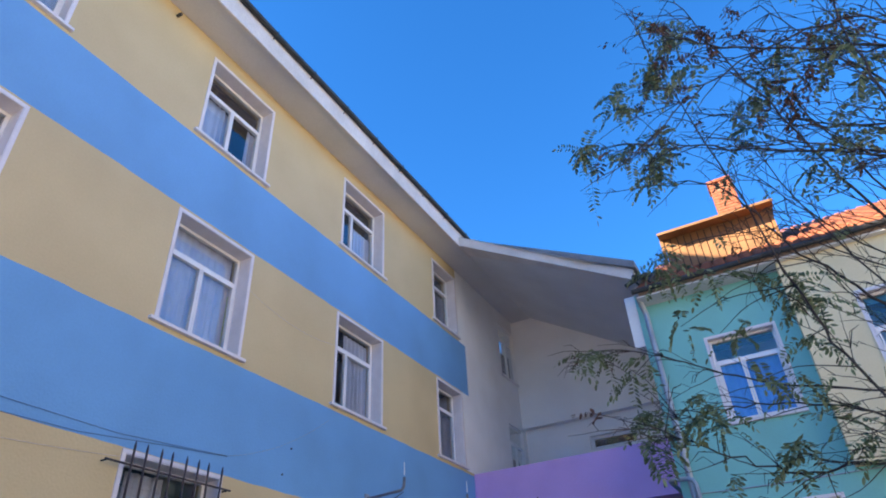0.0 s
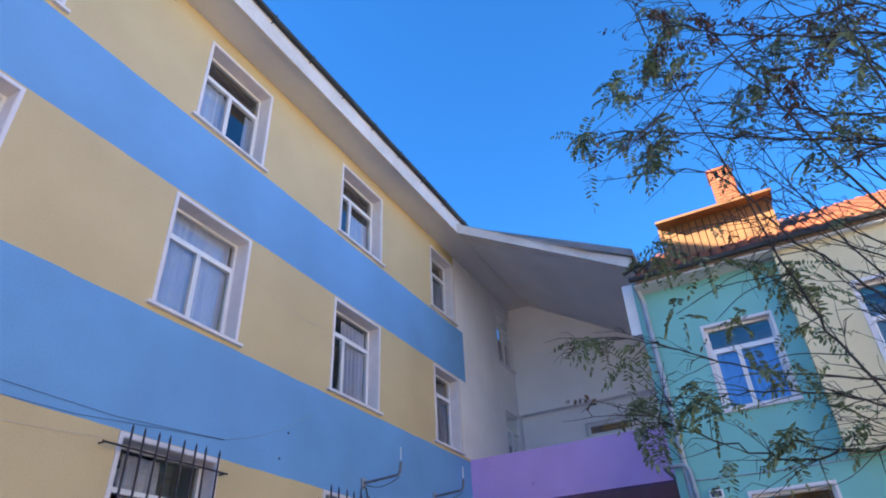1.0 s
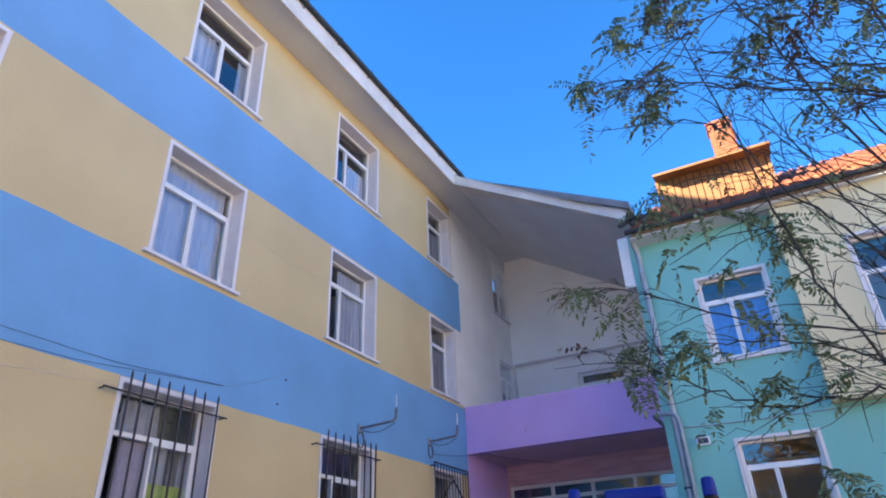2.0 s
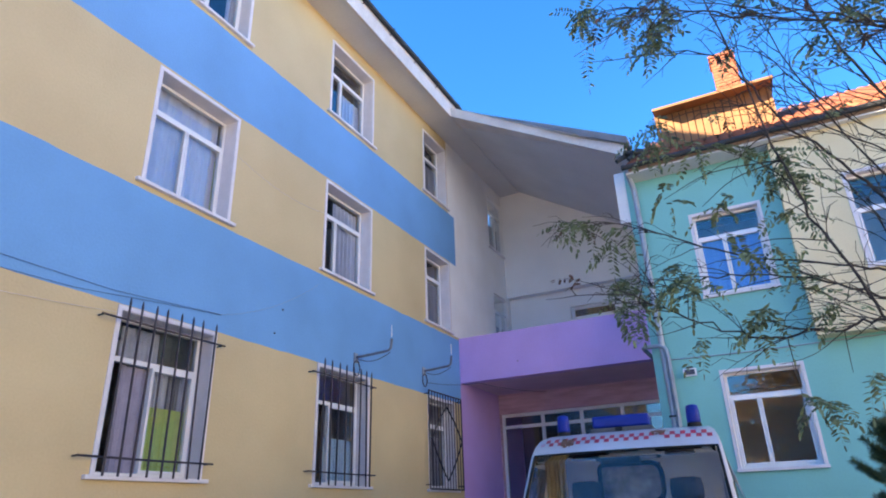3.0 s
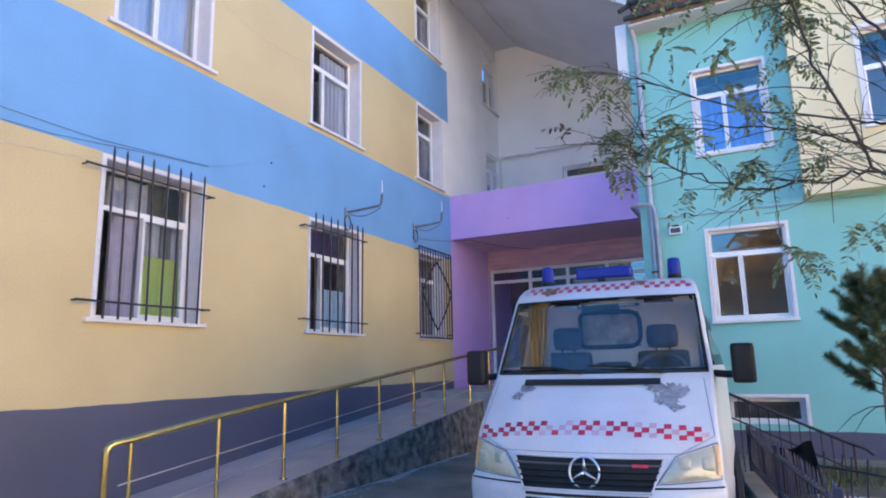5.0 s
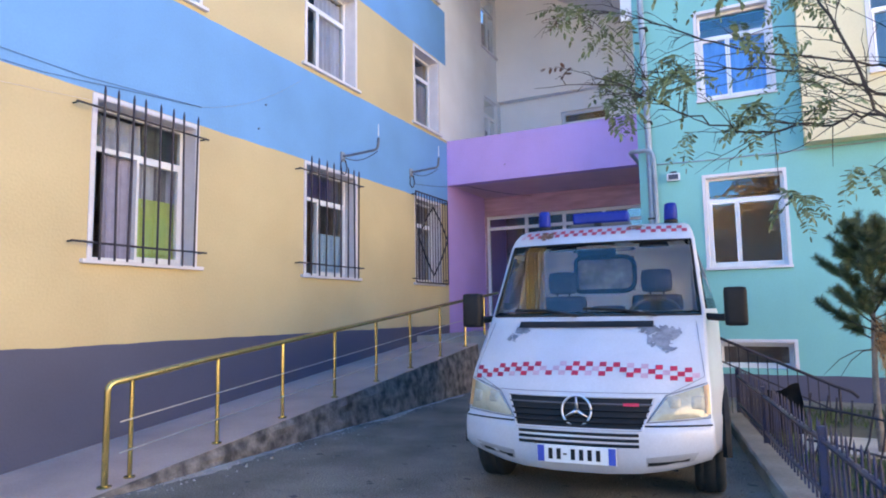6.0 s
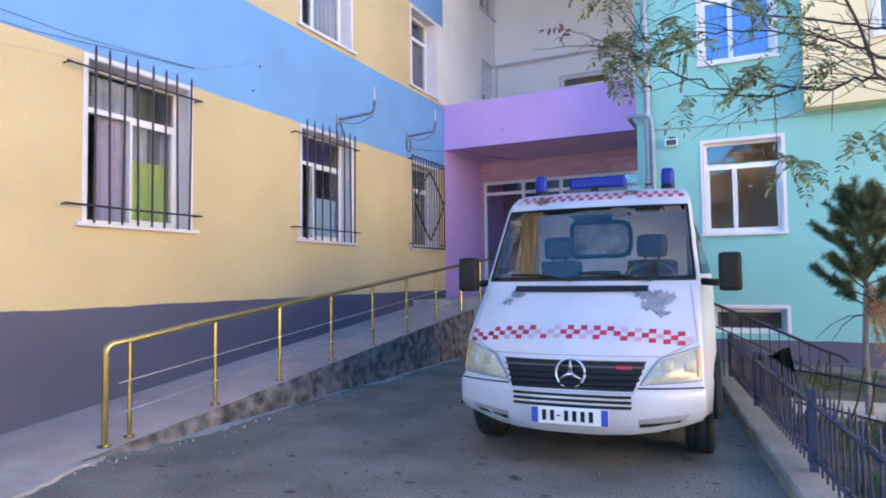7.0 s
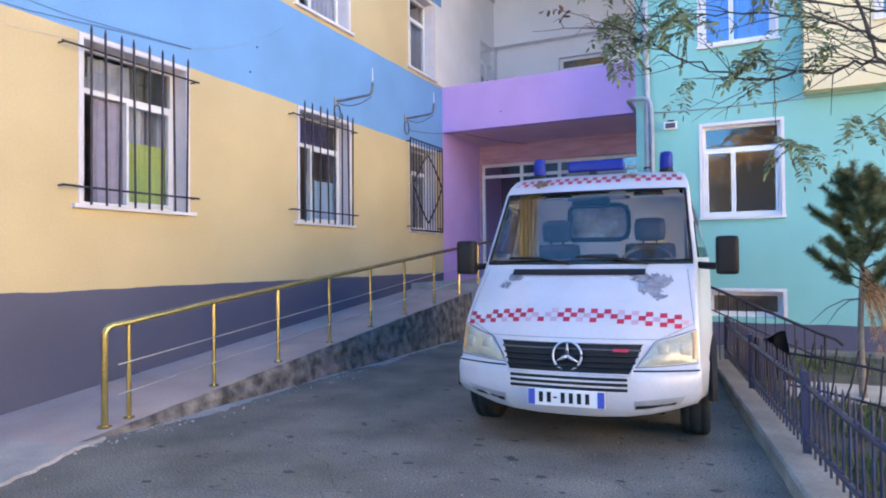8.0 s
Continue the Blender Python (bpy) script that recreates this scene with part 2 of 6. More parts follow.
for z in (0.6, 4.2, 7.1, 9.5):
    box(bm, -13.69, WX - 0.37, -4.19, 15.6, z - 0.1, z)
tagged(part("floor_slabs", bm, M_dark), "floors inside the long wing, coloured dark as unlit", "floor", kind="structure")
bm = bmesh.new()
for y in (3.2, 6.6, 10.0, 13.0):
    box(bm, -9.5, WX - 0.37, y - 0.05, y + 0.05, 0.6, 9.4)
box(bm, -9.6, -9.5, -4.15, 15.6, 0.6, 9.4)
tagged(part("wall_inner", bm, M_white_wall), "inner partitions of the long wing", "wall", kind="structure")

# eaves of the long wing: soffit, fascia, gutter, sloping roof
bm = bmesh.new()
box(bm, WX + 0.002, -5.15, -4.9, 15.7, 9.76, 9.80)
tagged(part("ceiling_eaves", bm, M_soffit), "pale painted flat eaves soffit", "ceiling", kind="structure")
bm = bmesh.new()
box(bm, -5.149, -5.10, -4.9, 11.80, 9.72, 10.12, 0.006)
tagged(part("trim_fascia", bm, M_fascia), "off-white fascia board under the gutter", "trim", kind="structure")
bm = bmesh.new()
sweep(bm, [(-5.05, y, 10.14 + 0.006 * math.sin(y * 2.1)) for y in [-4.9 + 0.5 * k for k in range(34)]], 0.05, 8)
tagged(part("trim_gutter", bm, M_gutter), "dark weathered gutter along the eaves", "gutter", kind="structure")
bm = bmesh.new()
for xa, za, xb, zb in ((-5.12, 10.13, -9.9, 12.6), (-14.6, 10.13, -9.9, 12.6)):
    vs = [bm.verts.new(p) for p in ((xa, -4.95, za), (xb, -4.95, zb), (xb, 16.2, zb), (xa, 16.2, za), (xa, -4.95, za + 0.12), (xb, -4.95, zb + 0.12), (xb, 16.2, zb + 0.12), (xa, 16.2, za + 0.12))]
    for f in ((0, 1, 2, 3), (4, 7, 6, 5), (0, 4, 5, 1), (1, 5, 6, 2), (2, 6, 7, 3), (3, 7, 4, 0)):
        bm.faces.new([vs[i] for i in f])
tagged(part("roof_long", bm, M_roofgrey), "dark pitched roof of the long wing", "roof", kind="structure")
bm = bmesh.new()
for y in (-4.62, 15.75):
    vs = [bm.verts.new(p) for p in ((-14, y, 9.8), (-5.3, y, 9.8), (-9.9, y, 12.55), (-14, y + 0.12, 9.8), (-5.3, y + 0.12, 9.8), (-9.9, y + 0.12, 12.55))]
    for f in ((0, 1, 2), (5, 4, 3), (0, 3, 4, 1), (1, 4, 5, 2), (2, 5, 3, 0)):
        bm.faces.new([vs[i] for i in f])
tagged(part("wall_gable", bm, M_white_wall), "plain gable ends under the roof", "wall", kind="structure")

# sloping link roof between the two houses
def link_z(x):
    return 9.76 - 0.612 * (x + 5.12)


def slab(bm, x0, x1, ya0, ya1, yb, z0f, thick):
    """A slab that follows the link roof's slope; its front edge runs from (x0, ya0) to (x1, ya1)."""
    vs = [bm.verts.new(p) for p in ((x0, ya0, z0f(x0)), (x1, ya1, z0f(x1)), (x1, yb, z0f(x1)), (x0, yb, z0f(x0)),
        (x0, ya0, z0f(x0) + thick), (x1, ya1, z0f(x1) + thick), (x1, yb, z0f(x1) + thick), (x0, yb, z0f(x0) + thick))]
    for f in ((0, 3, 2, 1), (4, 5, 6, 7), (0, 1, 5, 4), (1, 2, 6, 5), (2, 3, 7, 6), (3, 0, 4, 7)):
        bm.faces.new([vs[i] for i in f])


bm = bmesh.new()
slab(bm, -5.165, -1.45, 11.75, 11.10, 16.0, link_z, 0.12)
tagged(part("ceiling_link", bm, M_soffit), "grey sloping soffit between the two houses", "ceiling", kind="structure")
bm = bmesh.new()
slab(bm, -5.10, -1.47, 11.70, 11.04, 11.20, lambda x: link_z(x) - 0.02, 0.24)
tagged(part("trim_link", bm, M_fascia), "pale edge board of the sloping link roof", "trim", kind="structure")
bm = bmesh.new()
slab(bm, -5.16, -1.40, 11.60, 10.94, 16.2, lambda x: link_z(x) + 0.225, 0.15)
tagged(part("roof_link", bm, M_roofgrey), "grey sheet roof sloping between the two houses", "roof", kind="structure")

# recess between the houses
bm = pierced((WX + 0.003, -1.6), (6.74, 9.75), [], 0.3)
for v in list(bm.verts):
    if v.co.z > 9:
        v.co.z = link_z(v.co.x) + 0.05 if v.co.x > -5 else 9.755
bmesh.ops.bisect_plane(bm, geom=bm.verts[:] + bm.edges[:] + bm.faces[:], plane_co=(-5.1, 0, 0), plane_no=(1, 0, 0))
for v in bm.verts:
    if v.co.z > 7.5 and v.co.x < -5.05:
        v.co.z = 9.755
tagged(place(part("wall_recess", bm, M_white_wall), pose(0, 15.47, 0)), "off-white recessed wall under the sloping roof", "wall", kind="structure")
SLOT = (-4.10, -2.92, 5.96, 6.29)
bm = pierced((WX + 0.003, -1.6), (4.0, 6.739), [SLOT], 0.25)
tagged(place(part("wall_recess_low", bm, M_white_wall), pose(0, 15.68, 0)), "off-white lower wall with a narrow window", "wall", kind="structure")
bm = bmesh.new()
box(bm, -1.60, -1.45, TY + 0.355, 15.9, -0.3, 7.3)
tagged(part("wall_return", bm, M_white_wall), "off-white return wall beside the entrance", "wall", kind="structure")
# purple canopy
bm = bmesh.new()
box(bm, WX + 0.004, -1.605, 12.44, 12.66, 4.03, 4.99, 0.012)
tagged(part("wall_canopy", bm, M_purple), "purple painted canopy parapet over the entrance", "wall", kind="structure")
bm = bmesh.new()
box(bm, WX + 0.004, -1.605, 12.661, 15.9, 4.06, 4.20)
tagged(part("ceiling_canopy", bm, M_canopy), "pinkish canopy ceiling over the entrance", "ceiling", kind="structure")
bm = pierced((WX + 0.004, -1.605), (-0.3, 4.058), [(-5.70, -1.90, 0.93, 3.62)], 0.25)
tagged(place(part("wall_entrance", bm, M_pink), pose(0, 14.45, 0)), "pink rendered wall round the glazed entrance", "wall", kind="structure")
bm = bmesh.new()
box(bm, WX + 0.004, -1.605, 11.0, 14.44, 0.0, 0.93, 0.01)
tagged(part("floor_entrance", bm, M_concrete), "concrete landing in front of the entrance", "floor", kind="structure")
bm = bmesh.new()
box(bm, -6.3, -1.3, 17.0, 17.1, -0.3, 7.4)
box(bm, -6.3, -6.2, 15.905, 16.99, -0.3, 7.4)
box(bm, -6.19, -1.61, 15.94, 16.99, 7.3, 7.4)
tagged(part("wall_lobby", bm, M_dark), "back of the entrance lobby, coloured dark as unlit", "wall", kind="structure")

# turquoise house
C_HOLES = [(1.70, 3.00, 4.66, 6.16), (4.6, 5.9, 4.66, 6.16)]
T_HOLES = [(-0.60, 0.50, 1.99, 3.42), (-0.60, 0.45, 4.68, 6.12), (-0.55, 0.50, 0.44, 0.84)]
tagged(place(part("wall_teal", pierced((-1.6, 8.0), (-0.3, 7.3), T_HOLES + [(a - 0.03, b + 0.03, c - 0.03, d + 0.03) for a, b, c, d in C_HOLES], 0.35), M_teal), pose(0, TY, 0)), "turquoise rendered wall with a grey base", "wall", kind="structure")
tagged(place(part("wall_cream", pierced((0.80, 8.0), (3.75, 7.1), C_HOLES, 0.28), M_cream), pose(0, TY - 0.285, 0)), "cream rendered projecting bay wall", "wall", kind="structure")
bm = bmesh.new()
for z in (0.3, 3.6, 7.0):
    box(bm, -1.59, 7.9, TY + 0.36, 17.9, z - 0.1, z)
tagged(part("floor_slabs_teal", bm, M_dark), "floors inside the turquoise house, coloured dark as unlit", "floor", kind="structure")
bm = bmesh.new()
box(bm, -1.6, 8.0, 18.0, 18.3, -0.3, 7.3)
box(bm, 7.7, 8.0, TY + 0.36, 17.99, -0.3, 7.3)
box(bm, -1.6, -1.3, 15.905, 17.99, -0.3, 7.3)
box(bm, -1.58, 7.69, TY + 2.6, TY + 2.7, 0.3, 7.0)
tagged(part("wall_teal_rear", bm, M_white_wall), "plain rear and side walls of the turquoise house", "wall", kind="structure")
bm = bmesh.new()
box(bm, -1.79, -1.603, TY + 0.004, TY + 0.30, 6.28, 7.30, 0.01)
tagged(part("trim_pilaster", bm, M_white_wall), "short off-white pilaster under the link roof", "trim", kind="structure")

# ---- windows ----
def drape(x0, x1, z0, z1, y, waves=9, amp=0.025, seed=0):
    """A hanging cloth with folds."""
    rnd = random.Random(seed)
    bm = bmesh.new()
    n = max(12, int((x1 - x0) * 60))
    ph = [rnd.uniform(0, 6.28) for _ in range(3)]
    cols = []
    for i in range(n + 1):
        u = i / n
        x = x0 + (x1 - x0) * u
        f = math.sin(u * waves * 2 * math.pi * (x1 - x0) + ph[0]) + 0.5 * math.sin(u * waves * 4.3 + ph[1])
        cols.append([bm.verts.new((x, y + amp * f * (0.5 + 0.5 * k / 4), z1 + (z0 - z1) * k / 4)) for k in range(5)])
    for a, b in zip(cols, cols[1:]):
        for k in range(4):
            bm.faces.new((a[k], b[k], b[k + 1], a[k + 1]))
    return bm


def window(name, m, w, h, cloth=(), deep=0.22, transom=0.70, split=0.5, ajar=False, trim=True, sill=True, over=0.055, label=""):
    """A plastic window set back in its opening: w by h, origin at the lower left of the opening on the wall's face."""
    win = thing(name, m, label or "white plastic window with a fanlight over two sashes", "window", kind="structure")
    if trim:
        bm = bmesh.new()
        box(bm, -0.042, -0.001, -0.014, -0.001, -0.0, h + 0.042)
        box(bm, w + 0.001, w + 0.042, -0.014, -0.001, -0.0, h + 0.042)
        box(bm, -0.001, w + 0.001, -0.014, -0.001, h + 0.001, h + 0.042)
        part("trim", bm, M_trim, win)
        bm = bmesh.new()
        box(bm, 0.002, 0.010, -0.012, deep, 0.002, h - 0.002)
        box(bm, w - 0.010, w - 0.002, -0.012, deep, 0.002, h - 0.002)
        box(bm, 0.011, w - 0.011, -0.012, deep, h - 0.010, h - 0.002)
        part("reveal", bm, M_trim, win)
    if sill:
        bm = bmesh.new()
        box(bm, -over, w + over, -0.055, deep + 0.02, -0.042, -0.001, 0.006)
        part("window_sill", bm, M_trim, win)
    a, y0, y1 = 0.046, deep + 0.001, deep + 0.062
    tz = h * transom
    bm = bmesh.new()
    box(bm, 0.0, a, y0, y1, 0, h, 0.005)
    box(bm, w - a, w, y0, y1, 0, h, 0.005)
    box(bm, a, w - a, y0, y1, 0, a, 0.005)
    box(bm, a, w - a, y0, y1, h - a, h, 0.005)
    if transom < 1:
        box(bm, a, w - a, y0, y1, tz - 0.027, tz + 0.027, 0.005)
    else:
        tz = h - a + 0.03
    frame_ob = part("window_frame", bm, M_pvc, win)
    sx = w * split
    spans = [(a, sx), (sx, w - a)] if split else [(a, w - a)]
    for i, (x0, x1) in enumerate(spans):
        z0, z1, s = a, tz - 0.025, 0.033
        bm = bmesh.new()
        box(bm, x0 + 0.003, x0 + s, y0 - 0.012, y1 - 0.01, z0, z1, 0.004)
        box(bm, x1 - s, x1 - 0.003, y0 - 0.012, y1 - 0.01, z0, z1, 0.004)
        box(bm, x0 + s, x1 - s, y0 - 0.012, y1 - 0.01, z0, z0 + s, 0.004)
        box(bm, x0 + s, x1 - s, y0 - 0.012, y1 - 0.01, z1 - s, z1, 0.004)
        glass = bmesh.new()
        box(glass, x0 + s - 0.004, x1 - s + 0.004, y0 + 0.018, y0 + 0.024, z0 + s - 0.004, z1 - s + 0.004)
        sash = part("sash", bm, M_pvc, win)
        g = part("pane", glass, M_glass, sash)
        g.visible_shadow = False
        if ajar and i == 0:
            sash.matrix_basis = Matrix.Translation((x0, y1, 0)) @ pose(0, 0, 0, 0, 0, 86) @ Matrix.Translation((-x0, -y1, 0))
    if transom < 1:
        glass = bmesh.new()
        box(glass, a - 0.004, w - a + 0.004, y0 + 0.03, y0 + 0.036, tz + 0.025, h - a + 0.004)
        g = part("pane", glass, M_glass, win)
        g.visible_shadow = False
    for k, (x0, x1, z0, z1, material) in enumerate(cloth):
        part("curtain" if material in (M_lace, M_lav) else "blind_or_backing", drape(x0 * w, x1 * w, z0 * h, z1 * h, deep + 0.085 + 0.018 * k, 9, 0.012 if material in (M_lime, M_blueback, M_mint, M_grey_cloth) else 0.002 if material is M_dim_room else 0.022, k + int(w * 1000)), material, win)
    return win


M_lav = mat("lavender_curtain", (0.34, 0.32, 0.42), 0.9, var=0.1, scale=6, fine=80)
# flat brown panel behind the basement pane; the dim interior is in its colour
M_dim_room = mat("dim_room_brown", (0.26, 0.21, 0.19), 0.9, var=0.2, scale=5, fine=60)
M_grey_cloth = mat("grey_shade_cloth", (0.22, 0.20, 0.24), 0.9, var=0.1, scale=6, fine=80)
H = 0.04
CLOTH = {
    (2, 0): [(0.24, 0.54, 0.03, 0.70, M_lav), (0.56, 1.0, 0.04, 0.46, M_lime), (0.76, 0.92, 0.44, 0.70, M_grey_cloth), (0.58, 1.0, 0.40, 0.72, M_lace), (0.24, 0.62, 0.76, 0.97, M_lace)],
    (2, 1): [(0.03, 0.94, 0.03, 0.99, M_lace), (0.86, 0.99, 0.03, 0.62, M_lime)],
    (2, 2): [(0.04, 0.46, 0.03, 0.70, M_lace), (0.84, 0.98, 0.03, 0.70, M_lace), (0.46, 0.60, 0.03, 0.70, M_lace)],
    (3, 0): [(0.40, 0.98, 0.03, 0.42, M_mint)],
    (3, 1): [(0.40, 0.97, 0.03, 0.95, M_lace)],
    (3, 2): [(0.03, 0.22, 0.03, 0.7, M_lace), (0.55, 0.98, 0.03, 0.6, M_lace)],
    (4, 0): [(0.1, 0.9, 0.05, 0.6, M_grey_cloth)],
    (4, 1): [(0.5, 0.98, 0.03, 0.66, M_grey_cloth)],
    (4, 2): [(0.55, 0.98, 0.03, 0.66, M_grey_cloth)],
    (1, 1): [(0.03, 0.98, 0.03, 0.98, M_lace)], (1, 2): [(0.03, 0.98, 0.03, 0.7, M_lace)],
}
for ci, (a, b) in enumerate(COLS):
    for ri, (z0, z1) in enumerate(ROWS_W):
        wide = b - a
        split = 0.5 if ci < 3 else (0.40 if ci == 3 else 0.36)
        window("window_%d" % (ci * 3 + ri + 1), LONG @ Matrix.Translation((a, 0, z0)), wide, z1 - z0, CLOTH.get((ci, ri), [(0.03, 0.98, 0.03, 0.7, M_lace)]), 0.20, 0.72, split,
            ajar=(ri == 0 and ci in (2, 3)), over=0.11, label="white window with curtains behind iron bars" if ri == 0 and ci > 1 else "white window with net curtains in a deep reveal")
for i, (a, b, z0, z1) in enumerate(SIDE):
    window("window_%d" % (20 + i), LONG @ Matrix.Translation((a, 0, z0)), b - a, z1 - z0, [(0.3, 0.9, 0.02, 0.5, M_grey_cloth)], 0.04, 0.72, 0.5, trim=False, label="white window in the off-white side wall")
x0, x1, z0, z1 = SLOT
window("window_23", pose(x0, 15.68, z0), x1 - x0, z1 - z0, [], 0.10, 1.0, 0.0, trim=False, sill=False, label="narrow dark horizontal window above the canopy")
T_CLOTH = [[], [(0.04, 0.97, 0.03, 0.72, M_blueback)], [(0.02, 0.98, 0.02, 0.98, M_dim_room)]]
for i, (x0, x1, z0, z1) in enumerate(T_HOLES):
    window("window_%d" % (30 + i), pose(x0, TY, z0), x1 - x0, z1 - z0, T_CLOTH[i], 0.10 if i < 2 else 0.14, (0.74, 0.72, 1.0)[i], (0.40, 0.42, 0.0)[i], sill=i < 2,
        label=("white window with a fanlight in the turquoise wall", "white window with blue-backed lower panes in the turquoise wall", "low dark basement window with a white surround")[i])
for i, (x0, x1, z0, z1) in enumerate(C_HOLES):
    window("window_%d" % (40 + i), pose(x0, TY - 0.285, z0), x1 - x0, z1 - z0, [], 0.12, 0.62, 0.5, label="dark white-framed window in the cream bay")

# glazed entrance
ent = thing("door_1", pose(-5.70, 14.45, 0.93), "wide white-framed glazed entrance doors under the canopy", "door", kind="structure")
bm = bmesh.new()
EW, EH = 3.80, 2.69
for x in (0.0, 0.95, 1.85, 2.75, EW - 0.07):
    box(bm, x, x + 0.07, 0.10, 0.17, 0, EH, 0.005)
for z in (0.0, 2.36, EH - 0.07):
    for xa, xb in ((0.07, 0.95), (1.02, 1.85), (1.92, 2.75), (2.82, EW - 0.07)):
        box(bm, xa, xb, 0.10, 0.17, z, z + 0.07, 0.005)
part("door_frame", bm, M_pvc, ent)
for xa, xb in ((0.07, 0.95), (1.02, 1.85), (1.92, 2.75), (2.82, EW - 0.07)):
    for za, zb in ((0.07, 2.36), (2.43, EH - 0.07)):
        bm = bmesh.new()
        box(bm, xa, xb, 0.13, 0.136, za, zb)
        part("pane", bm, M_glass, ent).visible_shadow = False

# ---- things on the facades ----
def grille(name, y0, y1, ys, label):
    """Eight upright bars, with pointed ends, on two rails that run past the window on both sides."""
    g = thing(name, pose(WX, 0, 0, 0, 0, 90), label, "window grille", "window grilles")
    for z in (2.085, 3.42):
        bm = bmesh.new()
        sweep(bm, [(y0, -0.10, z), ((y0 + y1) / 2, -0.102, z - 0.006), (y1, -0.10, z)], 0.011, 6)
        part("rail", bm, M_iron, g)
        for y in (y0 + 0.03, y1 - 0.03):
            bm = bmesh.new()
            tube(bm, (y, -0.10, z), (y, 0.02, z), 0.009, seg=6)
            part("anchor", bm, M_iron, g)
    for k, y in enumerate(ys):
        bm = bmesh.new()
        lean = 0.012 * math.sin(k * 2.4)
        sweep(bm, [(y + lean, -0.122, 1.915), (y, -0.122, 2.7), (y - lean, -0.122, 3.60), (y - lean, -0.122, 3.645)], 0.0125, 6, [0.0125, 0.0125, 0.0125, 0.004])
        part("bar", bm, M_iron, g)
    return g


grille("window_grille", 4.18, 5.80, [4.455, 4.61, 4.77, 4.93, 5.11, 5.27, 5.43, 5.61], "dark iron window grille of eight upright bars")
grille("window_grille", 7.46, 9.08, [7.70, 7.88, 8.055, 8.245, 8.42, 8.61, 8.78, 8.90], "dark iron window grille of eight upright bars")
g = thing("window_grille", pose(WX, 0, 0, 0, 0, 90), "dark iron grille with close bars and a diamond", "window grille", "window grilles")
for a, b in (((10.85, 1.93), (12.2, 1.93)), ((12.2, 1.93), (12.2, 3.65)), ((12.2, 3.65), (10.85, 3.65)), ((10.85, 3.65), (10.85, 1.93))):
    bm = bmesh.new()
    tube(bm, (a[0], -0.1, a[1]), (b[0], -0.1, b[1]), 0.014, seg=6)
    part("frame_bar", bm, M_iron, g)
for k in range(11):
    y = 10.85 + 1.35 * (k + 1) / 12
    bm = bmesh.new()
    tube(bm, (y, -0.1, 1.93), (y, -0.1, 3.65), 0.009, seg=6)
    part("bar", bm, M_iron, g)
dm = [(11.52, 3.42), (12.15, 2.82), (11.52, 2.08), (10.92, 2.78)]
for i in range(4):
    bm = bmesh.new()
    sweep(bm, [Vector((dm[i][0], -0.118, dm[i][1])).lerp(Vector((dm[(i + 1) % 4][0], -0.118, dm[(i + 1) % 4][1])), t) + Vector((0, 0, 0.05 * math.sin(t * math.pi) * (1 if i in (0, 3) else -1))) for t in (0, 0.25, 0.5, 0.75, 1)], 0.016, 6)
    part("diamond_bar", bm, M_iron, g)
for y in (10.87, 12.18):
    for z in (2.0, 3.6):
        bm = bmesh.new()
        tube(bm, (y, -0.1, z), (y, 0.02, z), 0.01, seg=6)
        part("anchor", bm, M_iron, g)


M_arm = mat("dull_grey_arm_paint", (0.20, 0.24, 0.30), 0.55, metal=0.2, var=0.2, scale=7, fine=60, bump=0.15)


def aerial(y, z, reach, label):
    """A wall arm that carries a small white aerial, with a cable loop."""
    a = thing("aerial_bracket", pose(WX, y, z), label, "aerial bracket", "aerial brackets")
    bm = bmesh.new()
    sweep(bm, arc([(-0.05, 0, 0.02), (0.10, 0.02, 0.02), (reach, 0.06, 0.06), (reach + 0.02, 0.06, 0.24)]), 0.021, 8)
    part("arm", bm, M_arm, a)
    bm = bmesh.new()
    tube(bm, (reach + 0.02, 0.06, 0.27), (reach + 0.02, 0.06, 0.46), 0.009, 0.006)
    part("aerial", bm, M_pvc, a, "thin white aerial rod")
    bm = bmesh.new()
    sweep(bm, [(reach * t, 0.05 * t + 0.01, 0.03 * t - 0.09 * math.sin(t * math.pi)) for t in [k / 10 for k in range(11)]], 0.006, 6)
    part("cable", bm, M_cable, a)
    bm = bmesh.new()
    sweep(bm, [(0.03 + 0.008 * math.cos(3 * k), 0.085 * math.cos(k * 0.5), -0.16 + 0.12 * math.sin(k * 0.5)) for k in range(28)], 0.008, 6)
    part("cable_loop", bm, M_cable, a)
    bm = bmesh.new()
    box(bm, 0.0, 0.02, -0.05, 0.05, -0.07, 0.08, 0.004)
    part("wall_plate", bm, M_pipe, a)


aerial(8.62, 3.83, 0.62, "grey pipe bracket with a white aerial on the wall")
aerial(10.84, 4.0, 0.55, "grey pipe bracket with a white aerial on the wall")


def cable(pts, r, label, material=None):
    bm = bmesh.new()
    sweep(bm, pts, r, 5)
    ob = part("wall_cable", bm, material or M_cable)
    return tagged(ob, label, "cable", "wall cables")


cable([(WX + 0.012, -4.4 + k, 3.72 + 0.012 * math.sin(k)) for k in range(8)] + [(WX + 0.012, 4.3, 3.71), (WX + 0.012, 5.0, 3.76), (WX + 0.012, 5.76, 3.82)], 0.0025, "thin dark cable clipped along the blue band")
cable([(WX + 0.014, 3.1, 3.60), (WX + 0.014, 3.9, 3.62), (WX + 0.014, 4.9, 3.73), (WX + 0.014, 5.76, 3.815)], 0.0025, "thin dark cable clipped along the blue band")
cable(sag((WX + 0.01, 5.76, 3.82), (WX + 0.01, 7.6, 4.76), 0.12), 0.0018, "thin cable sagging up the blue band", M_pipe)
